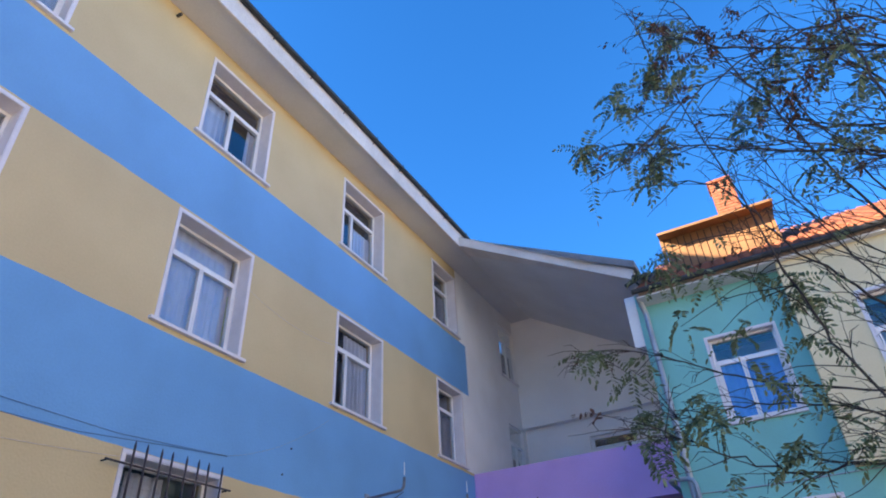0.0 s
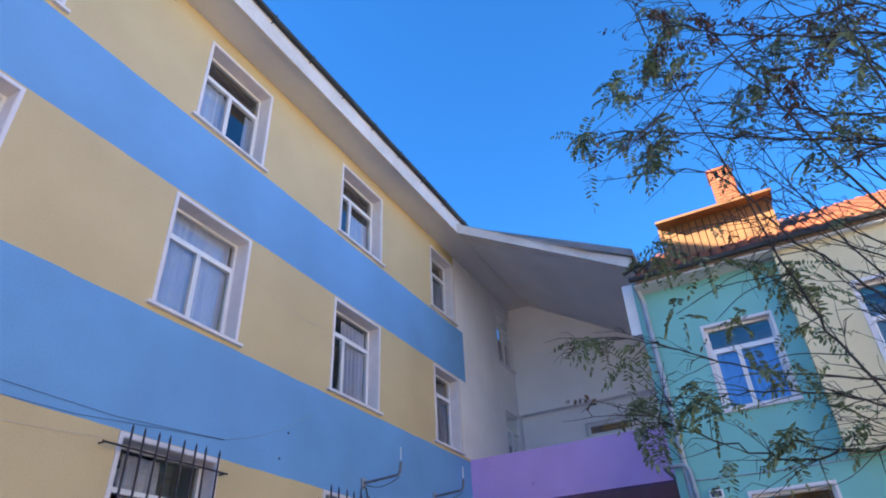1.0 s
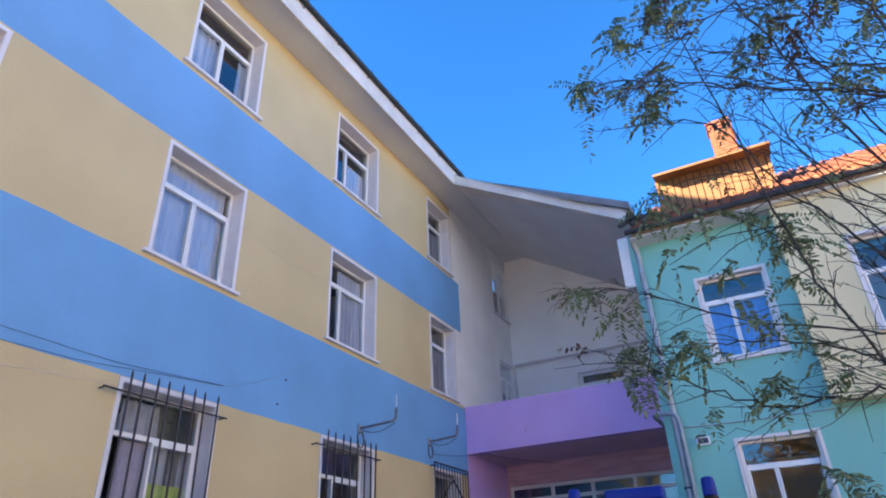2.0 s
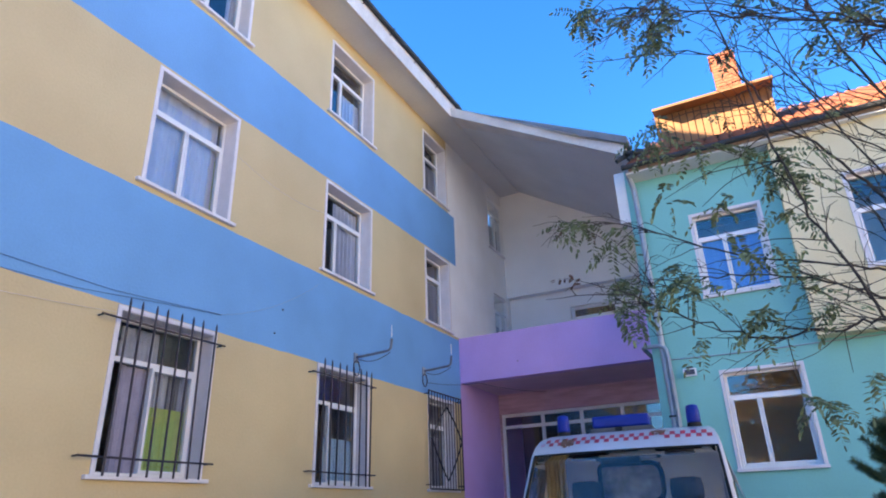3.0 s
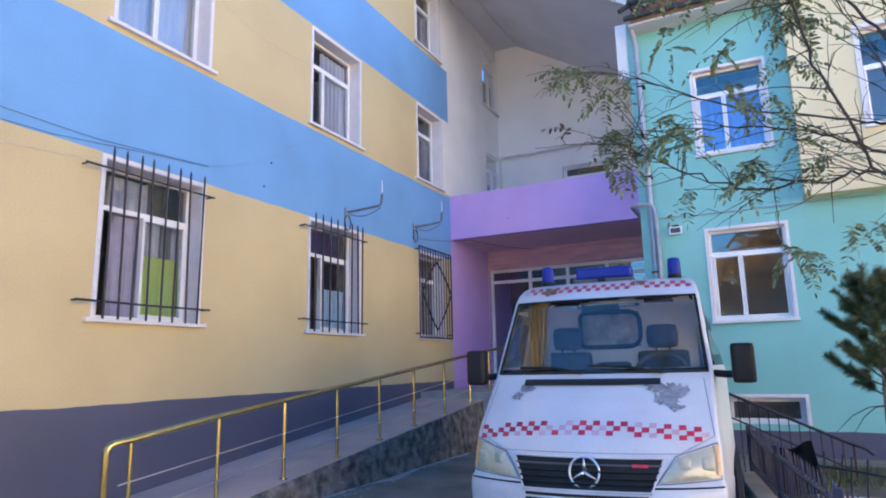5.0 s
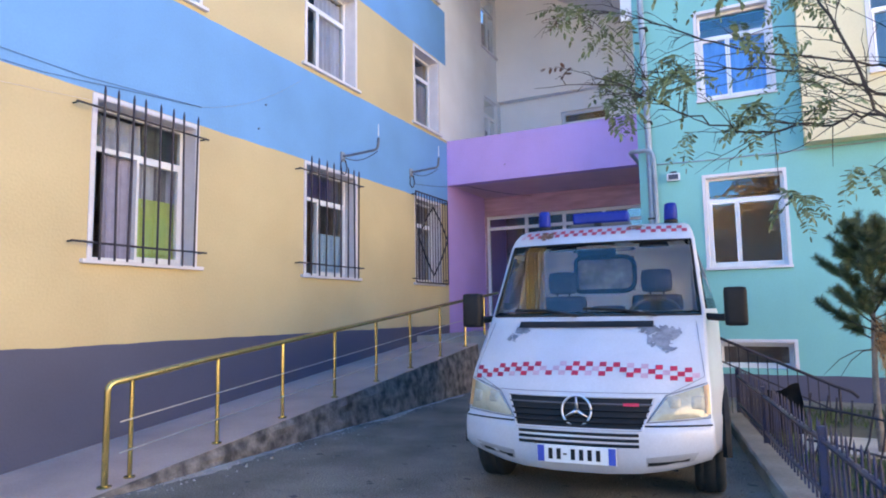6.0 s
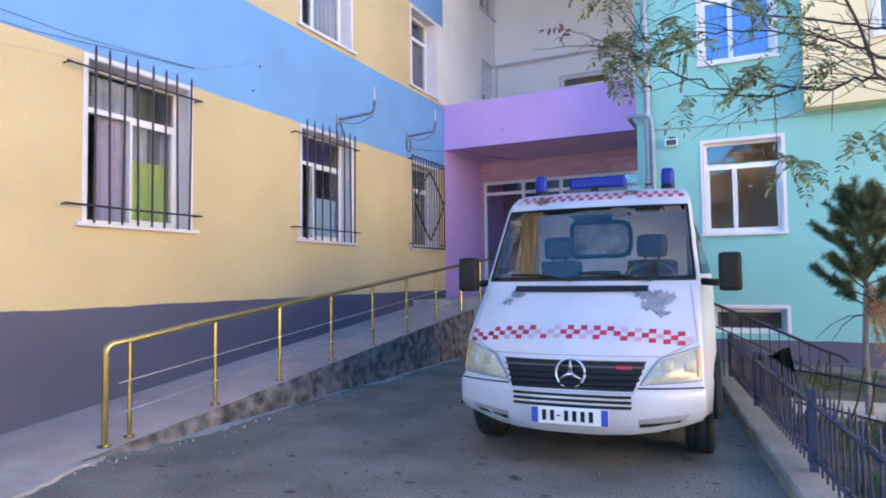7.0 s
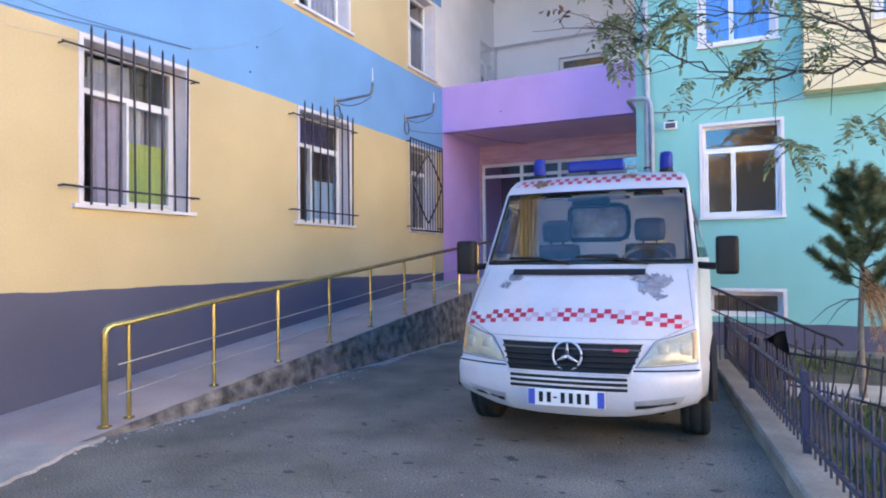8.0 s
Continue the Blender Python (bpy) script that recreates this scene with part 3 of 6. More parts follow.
cable(sag((WX + 0.01, 2.5, 3.36), (WX + 0.01, 4.4, 3.50), 0.02), 0.002, "thin cable stapled to the yellow wall", M_fascia)
cable(sag((WX + 0.01, 5.76, 6.05), (WX + 0.01, 7.7, 6.0), 0.12), 0.002, "thin pale cable sagging between windows", M_fascia)
cable(sag((WX + 0.05, 10.9, 3.80), (-5.3, 12.43, 3.99), 0.04) + sag((-5.3, 12.43, 3.99), (-4.5, 14.3, 4.0), 0.04)[1:], 0.005, "dark cable running to the canopy")
cable(sag((-1.35, TY - 0.012, 3.72), (0.75, TY - 0.012, 3.70), 0.015) + [(0.82, TY - 0.012, 3.70), (3.5, TY - 0.012, 3.70)], 0.010, "thin cable clipped across the turquoise wall", M_pipe)

for px, py, pz in ((-4.42, 12.436, 4.34), (WX + 0.004, 6.73, 3.81), (WX + 0.004, 6.86, 4.17)):
    bm = bmesh.new()
    tube(bm, (px, py, pz), (px + (0.012 if px < -5 else 0), py - (0.012 if px > -5 else 0), pz), 0.014, 0.010, 8)
    tagged(part("wall_plug", bm, M_iron), "small dark iron bolt stuck in the painted wall", "wall plug", "wall plugs")

# floodlight on the turquoise wall
fl = thing("floodlight", pose(-1.06, TY, 3.47), "small white floodlight with a dark lens", "floodlight")
bm = bmesh.new()
box(bm, -0.10, 0.10, -0.10, -0.05, -0.06, 0.06, 0.008)
part("housing", bm, M_pvc, fl)
bm = bmesh.new()
box(bm, -0.075, 0.075, -0.108, -0.101, -0.04, 0.04, 0.002)
part("lens", bm, M_cable, fl, "dark glass")
bm = bmesh.new()
box(bm, -0.05, 0.05, -0.05, 0.0, 0.05, 0.10, 0.004)
part("bracket", bm, M_gutter, fl)

# downpipe beside the canopy
dp = thing("downpipe", pose(-1.43, TY, 0), "grey rainwater downpipe from the eaves to the ground", "downpipe")
bm = bmesh.new()
sweep(bm, arc([(-0.06, -0.24, 7.22), (-0.06, -0.22, 7.05), (-0.02, -0.10, 6.85), (0.02, -0.10, 4.0), (0.02, -0.10, 0.02)]), 0.05, 10)
part("pipe", bm, M_pipe, dp)
bm = bmesh.new()
sweep(bm, arc([(-0.30, 0.9, 3.97), (-0.30, -0.10, 3.96), (0.085, -0.16, 3.93), (0.10, -0.16, 3.4), (0.10, -0.16, 1.0)]), 0.035, 8)
part("side_pipe", bm, M_pipe, dp, "thinner pipe that drains the canopy")
for z in (1.2, 2.8, 4.4, 6.0):
    bm = bmesh.new()
    box(bm, -0.045, 0.085, -0.155, 0.0, z, z + 0.03, 0.003)
    part("clamp", bm, M_gutter, dp)

# ---- roof of the turquoise house ----
RP = math.tan(radians(33))


def roof_z(y):
    return 7.16 + (y - (TY - 0.42)) * RP


bm = bmesh.new()
vs = [bm.verts.new(p) for p in ((-1.45, TY - 0.42, 7.13), (8.4, TY - 0.42, 7.13), (8.4, 15.2, roof_z(15.2) - 0.03), (-1.45, 15.2, roof_z(15.2) - 0.03),
    (-1.45, TY - 0.42, 7.05), (8.4, TY - 0.42, 7.05), (8.4, 15.2, 8.4), (-1.45, 15.2, 8.4))]
for f in ((0, 1, 2, 3), (4, 7, 6, 5), (0, 4, 5, 1), (1, 5, 6, 2), (2, 6, 7, 3), (3, 7, 4, 0)):
    bm.faces.new([vs[i] for i in f])
roof = tagged(part("roof_teal", bm, M_mortar), "orange clay tile roof of the turquoise house", "roof", kind="structure")
bm = bmesh.new()
box(bm, -1.45, 8.3, 15.2, 19.0, 7.2, 7.4)
box(bm, -1.45, 8.3, 15.21, 15.3, 7.41, roof_z(15.2) - 0.04)
tagged(part("roof_teal_rear", bm, M_roofgrey), "rear part of the roof", "roof", kind="structure")
bm = bmesh.new()
box(bm, -1.5, 8.3, TY - 0.40, TY + 0.001, 7.02, 7.048)
tagged(part("ceiling_teal_eaves", bm, M_soffit), "pale eaves soffit of the turquoise house", "ceiling", kind="structure")
bm = bmesh.new()
sweep(bm, [(-1.55 + 0.5 * k, TY - 0.47, 7.13 + 0.006 * math.sin(k * 1.7)) for k in range(21)], 0.05, 8)
tagged(part("trim_gutter_teal", bm, M_gutter), "dark gutter under the clay tiles", "gutter", kind="structure")
bm = bmesh.new()
for k in range(9):
    tube(bm, (-1.62 + 0.05 * k, TY - 0.45 + 0.04 * (k % 3), 7.30 + 0.05 * (k % 4)), (-1.45 + 0.05 * k, TY - 0.35 + 0.05 * (k % 2), 7.42 + 0.03 * (k % 3)), 0.045, 0.03, 7)
tagged(part("flashing", bm, M_gutter), "crumpled dark flashing where the roofs meet", "flashing", kind="structure")
# clay tiles: one mesh shared by the rows nearest the eaves, the rest joined
tile_bm = bmesh.new()
prof = [(0.11 * math.cos(a), 0.055 * math.sin(a)) for a in (math.pi * k / 6 for k in range(7))]
ends = []
for yy, sc in ((0.0, 1.0), (0.40, 0.86)):
    ends.append([tile_bm.verts.new((x * sc, yy, z * sc + (0.012 if yy == 0 else 0))) for x, z in prof])
for k in range(6):
    tile_bm.faces.new((ends[0][k], ends[0][k + 1], ends[1][k + 1], ends[1][k]))
tile_bm.faces.new(ends[0])
tile_me = mesh_from(tile_bm, "tile", True)
tile_me.materials.append(M_roof)
rnd = random.Random(4)
tilt = math.atan(RP)
for row in range(4):
    for k in range(44):
        x = -1.35 + 0.222 * k
        y = TY - 0.47 + row * 0.33 * math.cos(tilt)
        t = new("tile", tile_me)
        t.parent = roof
        t.matrix_basis = Matrix.Translation((x + rnd.uniform(-0.01, 0.01), y + rnd.uniform(-0.015, 0.015), roof_z(y) + 0.012)) @ Matrix.Rotation(tilt + rnd.uniform(-0.02, 0.02), 4, "X") @ Matrix.Rotation(rnd.uniform(-0.03, 0.03), 4, "Z")
bm = bmesh.new()
for row in range(4, 15):
    for k in range(44):
        x, y = -1.35 + 0.222 * k, TY - 0.47 + row * 0.33 * math.cos(tilt)
        if -0.95 < x < 1.15 and TY + 0.9 < y < TY + 3.2:
            continue
        m = Matrix.Translation((x, y, roof_z(y) + 0.012)) @ Matrix.Rotation(tilt, 4, "X")
        e = [[bm.verts.new(m @ Vector((px * sc, yy, pz * sc))) for px, pz in prof] for yy, sc in ((0.0, 1.0), (0.40, 0.86))]
        for j in range(6):
            bm.faces.new((e[0][j], e[0][j + 1], e[1][j + 1], e[1][j]))
tagged(part("roof_tiles", bm, M_roof, smooth=True), "upper rows of orange clay tiles", "roof tiles", kind="stuff")

# boarded dormer
dz0, dy = 8.05, TY + 0.95
dorm = thing("dormer", pose(0.1, dy, dz0), "boarded wooden dormer with a projecting flat roof", "dormer")
bm = bmesh.new()
box(bm, -1.0, 1.0, 0.03, 2.2, 0.0, 0.80)
part("core", bm, M_dark, dorm)
rnd = random.Random(9)
for k in range(15):
    x = -1.0 + 2.0 * k / 15
    bm = bmesh.new()
    box(bm, x + 0.009, x + 2.0 / 15 - 0.009, 0.0 + rnd.uniform(-0.006, 0.006), 0.028, 0.05, 0.80, 0.004)
    part("board", bm, M_wood, dorm)
bm = bmesh.new()
vs = [bm.verts.new(p) for p in ((-1.06, -0.38, 0.72), (1.12, -0.38, 0.72), (1.12, 2.3, 1.27), (-1.06, 2.3, 1.27), (-1.06, -0.38, 0.77), (1.12, -0.38, 0.77), (1.10, 2.3, 1.34), (-1.06, 2.3, 1.34))]
for f in ((0, 3, 2, 1), (4, 5, 6, 7), (0, 1, 5, 4), (1, 2, 6, 5), (2, 3, 7, 6), (3, 0, 4, 7)):
    bm.faces.new([vs[i] for i in f])
part("dormer_roof", bm, M_wood, dorm, "wooden roof slab with a projecting edge")
for x in (-1.04, 1.04):
    bm = bmesh.new()
    box(bm, x - 0.03, x + 0.03, -0.02, 0.03, 0.0, 0.82, 0.004)
    part("corner_post", bm, M_wood, dorm)

# brick chimney
chim = thing("chimney", pose(0.52, TY + 1.95, 8.6), "red brick chimney with a broken soot-stained top", "chimney")
bm = bmesh.new()
box(bm, -0.225, 0.225, -0.225, 0.225, 0.0, 1.58)
part("core", bm, M_mortar, chim)
# solid dark block: the shade inside the open flues is its colour
bm = bmesh.new()
box(bm, -0.16, 0.16, -0.16, 0.16, 1.581, 1.80)
part("flue", bm, M_dark, chim, "dark block for the sooty, shaded flue openings between the corner piers")
bm = bmesh.new()
box(bm, 0, 0.235, 0, 0.012, 0, 0.062)
brick_me = mesh_from(bm, "brick")
brick_me.materials.append(M_brick)
rnd = random.Random(3)
for c in range(24):
    for face in range(4):
        for k in range(3):
            off = -0.24 + 0.245 * k - (0.12 if c % 2 else 0)
            lo, hi = max(off, -0.238), min(off + 0.235, 0.238)
            if c > 20:
                lo, hi = ((-0.238, -0.12), (-0.03, 0.05), (0.13, 0.238))[k]
            if hi - lo < 0.05 or (c > 20 and k == 1 and face % 2):
                continue
            b = new("brick", brick_me)
            b.parent = chim
            b.matrix_basis = pose(0, 0, 0, 0, 0, 90 * face) @ Matrix.Translation((lo, -0.237 - rnd.uniform(0, 0.004), 0.004 + 0.074 * c)) @ Matrix.Diagonal(((hi - lo) / 0.235, 1, 1, 1))
bm = bmesh.new()
box(bm, -0.27, 0.22, -0.27, 0.27, 1.775, 1.83, 0.012)
box(bm, -0.12, 0.23, -0.20, 0.25, 1.831, 1.89, 0.012)
part("cap", bm, M_brick, chim, "broken soot-stained cap course")

# gutter brackets, a stub of pipe high on the wing
for k in range(18):
    y = -4.4 + 0.93 * k
    b = thing("gutter_bracket", pose(-5.10, y, 10.10), "small dark iron bracket holding the gutter", "bracket", "gutter brackets")
    bm = bmesh.new()
    sweep(bm, [(0.0, 0, -0.06), (0.05, 0, -0.035), (0.105, 0, 0.01), (0.115, 0, 0.06)], 0.009, 5)
    part("hook", bm, M_gutter, b)
bm = bmesh.new()
tube(bm, (WX - 0.02, 3.66, 9.60), (WX + 0.09, 3.66, 9.585), 0.025, seg=8)
tagged(part("pipe_stub", bm, M_gutter), "short dark pipe stub under the eaves", "pipe stub")

# ---- ramp, rail, kerb, fence ----
def ramp_z(y):
    return max(-0.05, 0.05 + (y - 3.75) * 0.1035)


RX = -4.47
bm = bmesh.new()
ys = [3.2 + 0.2 * k for k in range(40)]
rnd = random.Random(5)
rows = []
for y in ys:
    z = min(ramp_z(y), 0.93)
    j = rnd.uniform(-0.02, 0.02)
    rows.append([bm.verts.new(p) for p in ((WX + 0.005, y, z + 0.02), (-5.1, y, z + 0.005), (RX - 0.06, y, z), (RX + j * 0.4, y, z - 0.008), (RX + 0.02 + j, y, z * 0.5), (RX + 0.05 + j, y, -0.02))])
for a, b in zip(rows, rows[1:]):
    for k in range(3):
        bm.faces.new((a[k], a[k + 1], b[k + 1], b[k]))
tagged(part("ramp", bm, M_ramp), "long sloping concrete wheelchair ramp along the wall", "ramp", kind="structure")
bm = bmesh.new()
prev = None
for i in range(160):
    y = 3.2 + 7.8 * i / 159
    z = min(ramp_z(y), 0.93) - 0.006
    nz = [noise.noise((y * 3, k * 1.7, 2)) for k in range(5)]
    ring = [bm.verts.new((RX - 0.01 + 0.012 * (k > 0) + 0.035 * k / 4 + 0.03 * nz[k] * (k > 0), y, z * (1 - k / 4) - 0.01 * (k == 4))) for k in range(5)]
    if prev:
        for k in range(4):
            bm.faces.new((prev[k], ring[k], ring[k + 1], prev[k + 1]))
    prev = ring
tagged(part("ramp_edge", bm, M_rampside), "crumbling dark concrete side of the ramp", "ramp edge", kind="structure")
# pale apron at the foot of the ramp
bm = bmesh.new()
edge = [(WX + 0.01, 3.75), (RX + 0.02, 3.75), (RX + 0.12, 3.45), (RX + 0.35, 2.9), (RX + 0.62, 2.3), (RX + 0.7, 1.2), (RX + 0.6, -1.0), (WX + 0.01, -1.0)]
outer = []
for (xa, ya), (xb, yb) in zip(edge[1:6], edge[2:7]):
    outer += [(xa + (xb - xa) * t + 0.05 * noise.noise((ya * 4 + t * 6, 1.3, 0)), ya + (yb - ya) * t + 0.03 * noise.noise((t * 9, ya, 4))) for t in [k / 9 for k in range(9)]]
edge = [edge[0]] + outer + edge[6:]
top = [bm.verts.new((x, y, 0.018)) for x, y in edge]
low = [bm.verts.new((x + 0.03, y, -0.02)) for x, y in edge]
bm.faces.new(top)
for k in range(len(edge)):
    j = (k + 1) % len(edge)
    bm.faces.new((top[k], top[j], low[j], low[k]))
tagged(part("pavement_apron", bm, M_concrete), "pale worn concrete apron at the ramp's foot", "pavement", kind="structure")

rail = thing("handrail", pose(-4.557, 3.83, 0.05), "polished brass-coloured handrail with steel rods along the ramp", "handrail")
R0 = Vector((-4.557, 3.83, 0.05))


def rz(y):
    return ramp_z(y) + 0.80 if y < 11 else ramp_z(11) + 0.80 + (y - 11) * 0.1


bm = bmesh.new()
line = arc([(0, 0, 0.0), (0, 0, 0.60), (0, 0, 0.795), (0, 0.22, 0.817), (0, 1.0, rz(4.83) - 0.05)])
sweep(bm, line + [(0, y - 3.83, rz(y) - 0.05) for y in (5.9, 7.0, 8.2, 9.4, 10.6, 11.9, 12.2)], 0.026, 10)
part("top_rail", bm, M_brass, rail)
POSTS = (4.05, 4.97, 5.885, 6.82, 7.75, 8.68, 9.655, 10.63, 11.5)
for y in POSTS:
    zf = min(ramp_z(y), 0.93) - 0.05
    bm = bmesh.new()
    tube(bm, (0, y - 3.83, zf), (0, y - 3.83, rz(y) - 0.07), 0.019, seg=10)
    p = part("post", bm, M_brass, rail)
    bm = bmesh.new()
    tube(bm, (0, y - 3.83, zf), (0, y - 3.83, zf + 0.012), 0.045, seg=12)
    part("flange", bm, M_brass, p)
bm = bmesh.new()
tube(bm, (0, 0, 0.0), (0, 0, 0.014), 0.055, seg=12)
part("flange", bm, M_brass, rail)
for f in (0.23, 0.47):
    bm = bmesh.new()
    sweep(bm, [(0.03, y - 3.83, min(ramp_z(y), 0.95) - 0.05 + f) for y in (3.93, 5, 6, 7, 8, 9, 10, 11, 11.9)], 0.0055, 6)
    part("rod", bm, M_wire, rail)


def kerb_x(y):
    return -0.354 + 0.151 * (8.613 - y)


bm = bmesh.new()
rows = []
rnd = random.Random(8)
for k in range(60):
    y = -4 + 13.4 * k / 59
    x, j = kerb_x(y), rnd.uniform(-0.006, 0.006)
    rows.append([bm.verts.new(p) for p in ((x + j, y, -0.03), (x + j + 0.012, y, 0.085), (x + 0.03, y, 0.10 + j * 0.5), (x + 0.29, y, 0.10 + j), (x + 0.31, y, -0.03))])
for a, b in zip(rows, rows[1:]):
    for k in range(4):
        bm.faces.new((a[k], b[k], b[k + 1], a[k + 1]))
tagged(part("kerb", bm, M_kerb), "rough concrete kerb under the fence", "kerb", kind="structure")
bm = bmesh.new()
pts = [(kerb_x(-4) + 0.30, -4), (9, -4), (9, TY - 1.0), (kerb_x(9.4) + 0.30, TY - 1.0)]
bm.faces.new([bm.verts.new((x, y, 0.045)) for x, y in pts])
tagged(part("ground_bed", bm, M_soil), "bare soil and grass bed behind the kerb", "ground", kind="structure")
bm = bmesh.new()
box(bm, 0.35, 8, 7.15, 8.0, 0.03, 0.075, 0.01)
tagged(part("pavement_path", bm, M_concrete), "pale concrete path across the bed", "pavement", kind="structure")
M_fence = mat("blue_black_paint", (0.018, 0.036, 0.115), 0.45, metal=0.2, var=0.25, scale=9, fine=80, bump=0.2, col2=(0.05, 0.04, 0.05))
fn = thing("garden_fence", pose(0, 0, 0), "low dark blue iron picket fence on the kerb", "fence")


def fx(y):
    return kerb_x(y) + 0.20


for za in (0.20, 0.53):
    bm = bmesh.new()
    sweep(bm, [(fx(y), y, za + 0.012 * math.sin(y * 3)) for y in (-3, -1, 1, 2.5, 3.9, 5.15, 6.2, 7.3, 8.2, 9.2)], 0.019, 6)
    part("rail", bm, M_fence, fn)
for y in (-1.1, 1.0, 3.1, 5.15, 7.25, 9.1):
    bm = bmesh.new()
    box(bm, fx(y) - 0.025, fx(y) + 0.025, y - 0.025, y + 0.025, 0.06, 0.62, 0.006)
    part("post", bm, M_fence, fn)
rnd = random.Random(21)
y = -2.9
while y < 9.1:
    lean, bend = rnd.gauss(0, 0.005), rnd.gauss(0, 0.003)
    bm = bmesh.new()
    sweep(bm, [(fx(y), y - lean * 0.5, 0.12), (fx(y) + bend, y, 0.4), (fx(y) + bend * 1.5, y + lean, 0.62 + rnd.uniform(-0.01, 0.015)), (fx(y) + bend * 1.5, y + lean, 0.66)], 0.0075, 5, [0.0075, 0.0075, 0.0075, 0.002])
    part("picket", bm, M_fence, fn)
    y += 0.112
# leaning old fence across the bed
of = thing("leaning_fence", pose(0, 0, 0), "old dark iron fence leaning across the bed", "fence")
A, B = Vector((0.36, 6.9, 0.0)), Vector((2.6, 4.9, 0.0))
for hgt, dz in ((0.50, 0.0), (0.22, 0.0)):
    bm = bmesh.new()
    sweep(bm, [A.lerp(B, t) + Vector((0, 0, hgt - 0.16 * t + 0.02 * math.sin(9 * t))) for t in [k / 8 for k in range(9)]], 0.011, 6)
    part("rail", bm, M_iron, of)
for k in range(24):
    t = k / 23
    p = A.lerp(B, t)
    bm = bmesh.new()
    ln = 0.10 + 0.05 * math.sin(k * 1.9)
    sweep(bm, [p + Vector((-ln * 0.5, 0, 0.02)), p + Vector((ln * 0.2, 0, 0.32 - 0.1 * t)), p + Vector((ln * 0.6, 0, 0.62 - 0.16 * t))], 0.008, 5)
    part("picket", bm, M_iron, of)
# stair railing down to the basement
sr = thing("stair_railing", pose(0, 9.0, 0), "dark iron railing beside the basement stairs", "stair railing")
bm = bmesh.new()
sweep(bm, arc([(-0.45, 0, 1.02), (0.80, 0, 0.45), (0.93, 0, 0.41), (1.0, 0, 0.34)]), 0.018, 8)
part("handrail", bm, M_iron, sr)
bm = bmesh.new()
sweep(bm, [(-0.40, 0, 0.72), (0.82, 0, 0.16)], 0.010, 6)
part("lower_rail", bm, M_iron, sr)
for k in range(13):
    x = -0.40 + 1.22 * k / 12
    bm = bmesh.new()
    r = 0.016 if k in (0, 12) else 0.007
    tube(bm, (x, 0, 0.045), (x, 0, 1.0 - (x + 0.40) * 0.456), r, seg=6)
    part("post" if r > 0.01 else "baluster", bm, M_iron, sr)
# black cloth over the fence
M_cloth = mat("black_cloth", (0.012, 0.012, 0.016), 0.9, var=0.2, scale=6, fine=60)
bm = bmesh.new()
cols = []
for i in range(13):
    u = i / 12
    x = -0.02 + 0.42 * u
    z1 = 0.46 + 0.11 * u + 0.02 * math.sin(u * 9)
    cols.append([bm.verts.new((x + 0.02 * math.sin(k + 5 * u), 8.0 + 0.03 * math.sin(u * 14 + k) - (0.0 if k else -0.03), z1 * (1 - k / 5) + 0.05 * (k / 5))) for k in range(6)])
for a, b in zip(cols, cols[1:]):
    for k in range(5):
        bm.faces.new((a[k], b[k], b[k + 1], a[k + 1]))
bmesh.ops.solidify(bm, geom=bm.faces[:], thickness=0.012)
tagged(part("cloth", bm, M_cloth, smooth=True), "black cloth hung over the fence by the stairs", "cloth")
# grass tufts
M_grass = mat("grass_blades", (0.07, 0.12, 0.025), 0.7, var=0.2, scale=3, fine=40, island=0.4)
bm = bmesh.new()
rnd = random.Random(13)
for _ in range(9000):
    y = rnd.uniform(2.5, 10)
    x = kerb_x(y) + 0.32 + abs(rnd.gauss(0, 0.8))
    if x > 3.2 or 7.1 < y < 8.05 and x > 0.33 or noise.noise((x * 1.5, y * 1.5, 0)) < -0.12:
        continue
    a, hgt, w = rnd.uniform(0, 6.28), rnd.uniform(0.03, 0.12), 0.006
    dx, dy, lx, ly = math.cos(a) * w, math.sin(a) * w, rnd.gauss(0, 0.03), rnd.gauss(0, 0.03)
    v = [bm.verts.new(p) for p in ((x - dx, y - dy, 0.04), (x + dx, y + dy, 0.04), (x + lx, y + ly, 0.045 + hgt))]
    bm.faces.new(v)
tagged(part("grass", bm, M_grass), "thin green grass growing in the bed", "grass", kind="stuff")
# dark stains and bits on the asphalt: oil spots as thin patches
M_oil = mat("oil_stain", (0.075, 0.068, 0.06), 0.7, var=0.2, scale=8, fine=60)
rnd = random.Random(2)
bm = bmesh.new()
for _ in range(150):
    x, y, r = rnd.uniform(-3.9, 0.2), rnd.uniform(2.4, 7.2), 0.005 + 0.03 * rnd.random() ** 3
    ring = [bm.verts.new((x + r * 1.4 * rnd.uniform(0.6, 1.2) * math.cos(a), y + r * rnd.uniform(0.6, 1.2) * math.sin(a), 0.004)) for a in (6.283 * k / 9 for k in range(9))]
    bm.faces.new(ring)
for _ in range(26):
    x, y, r = rnd.uniform(-3.6, 0.2), rnd.uniform(2.4, 5.2), rnd.uniform(0.012, 0.035)
    ring = [bm.verts.new((x + r * 1.5 * rnd.uniform(0.5, 1.25) * math.cos(a), y + r * rnd.uniform(0.5, 1.25) * math.sin(a), 0.0045)) for a in (6.283 * k / 13 for k in range(13))]
    bm.faces.new(ring)
tagged(part("oil_spots", bm, M_oil), "dark oil spots on the asphalt", "oil spots", kind="stuff")
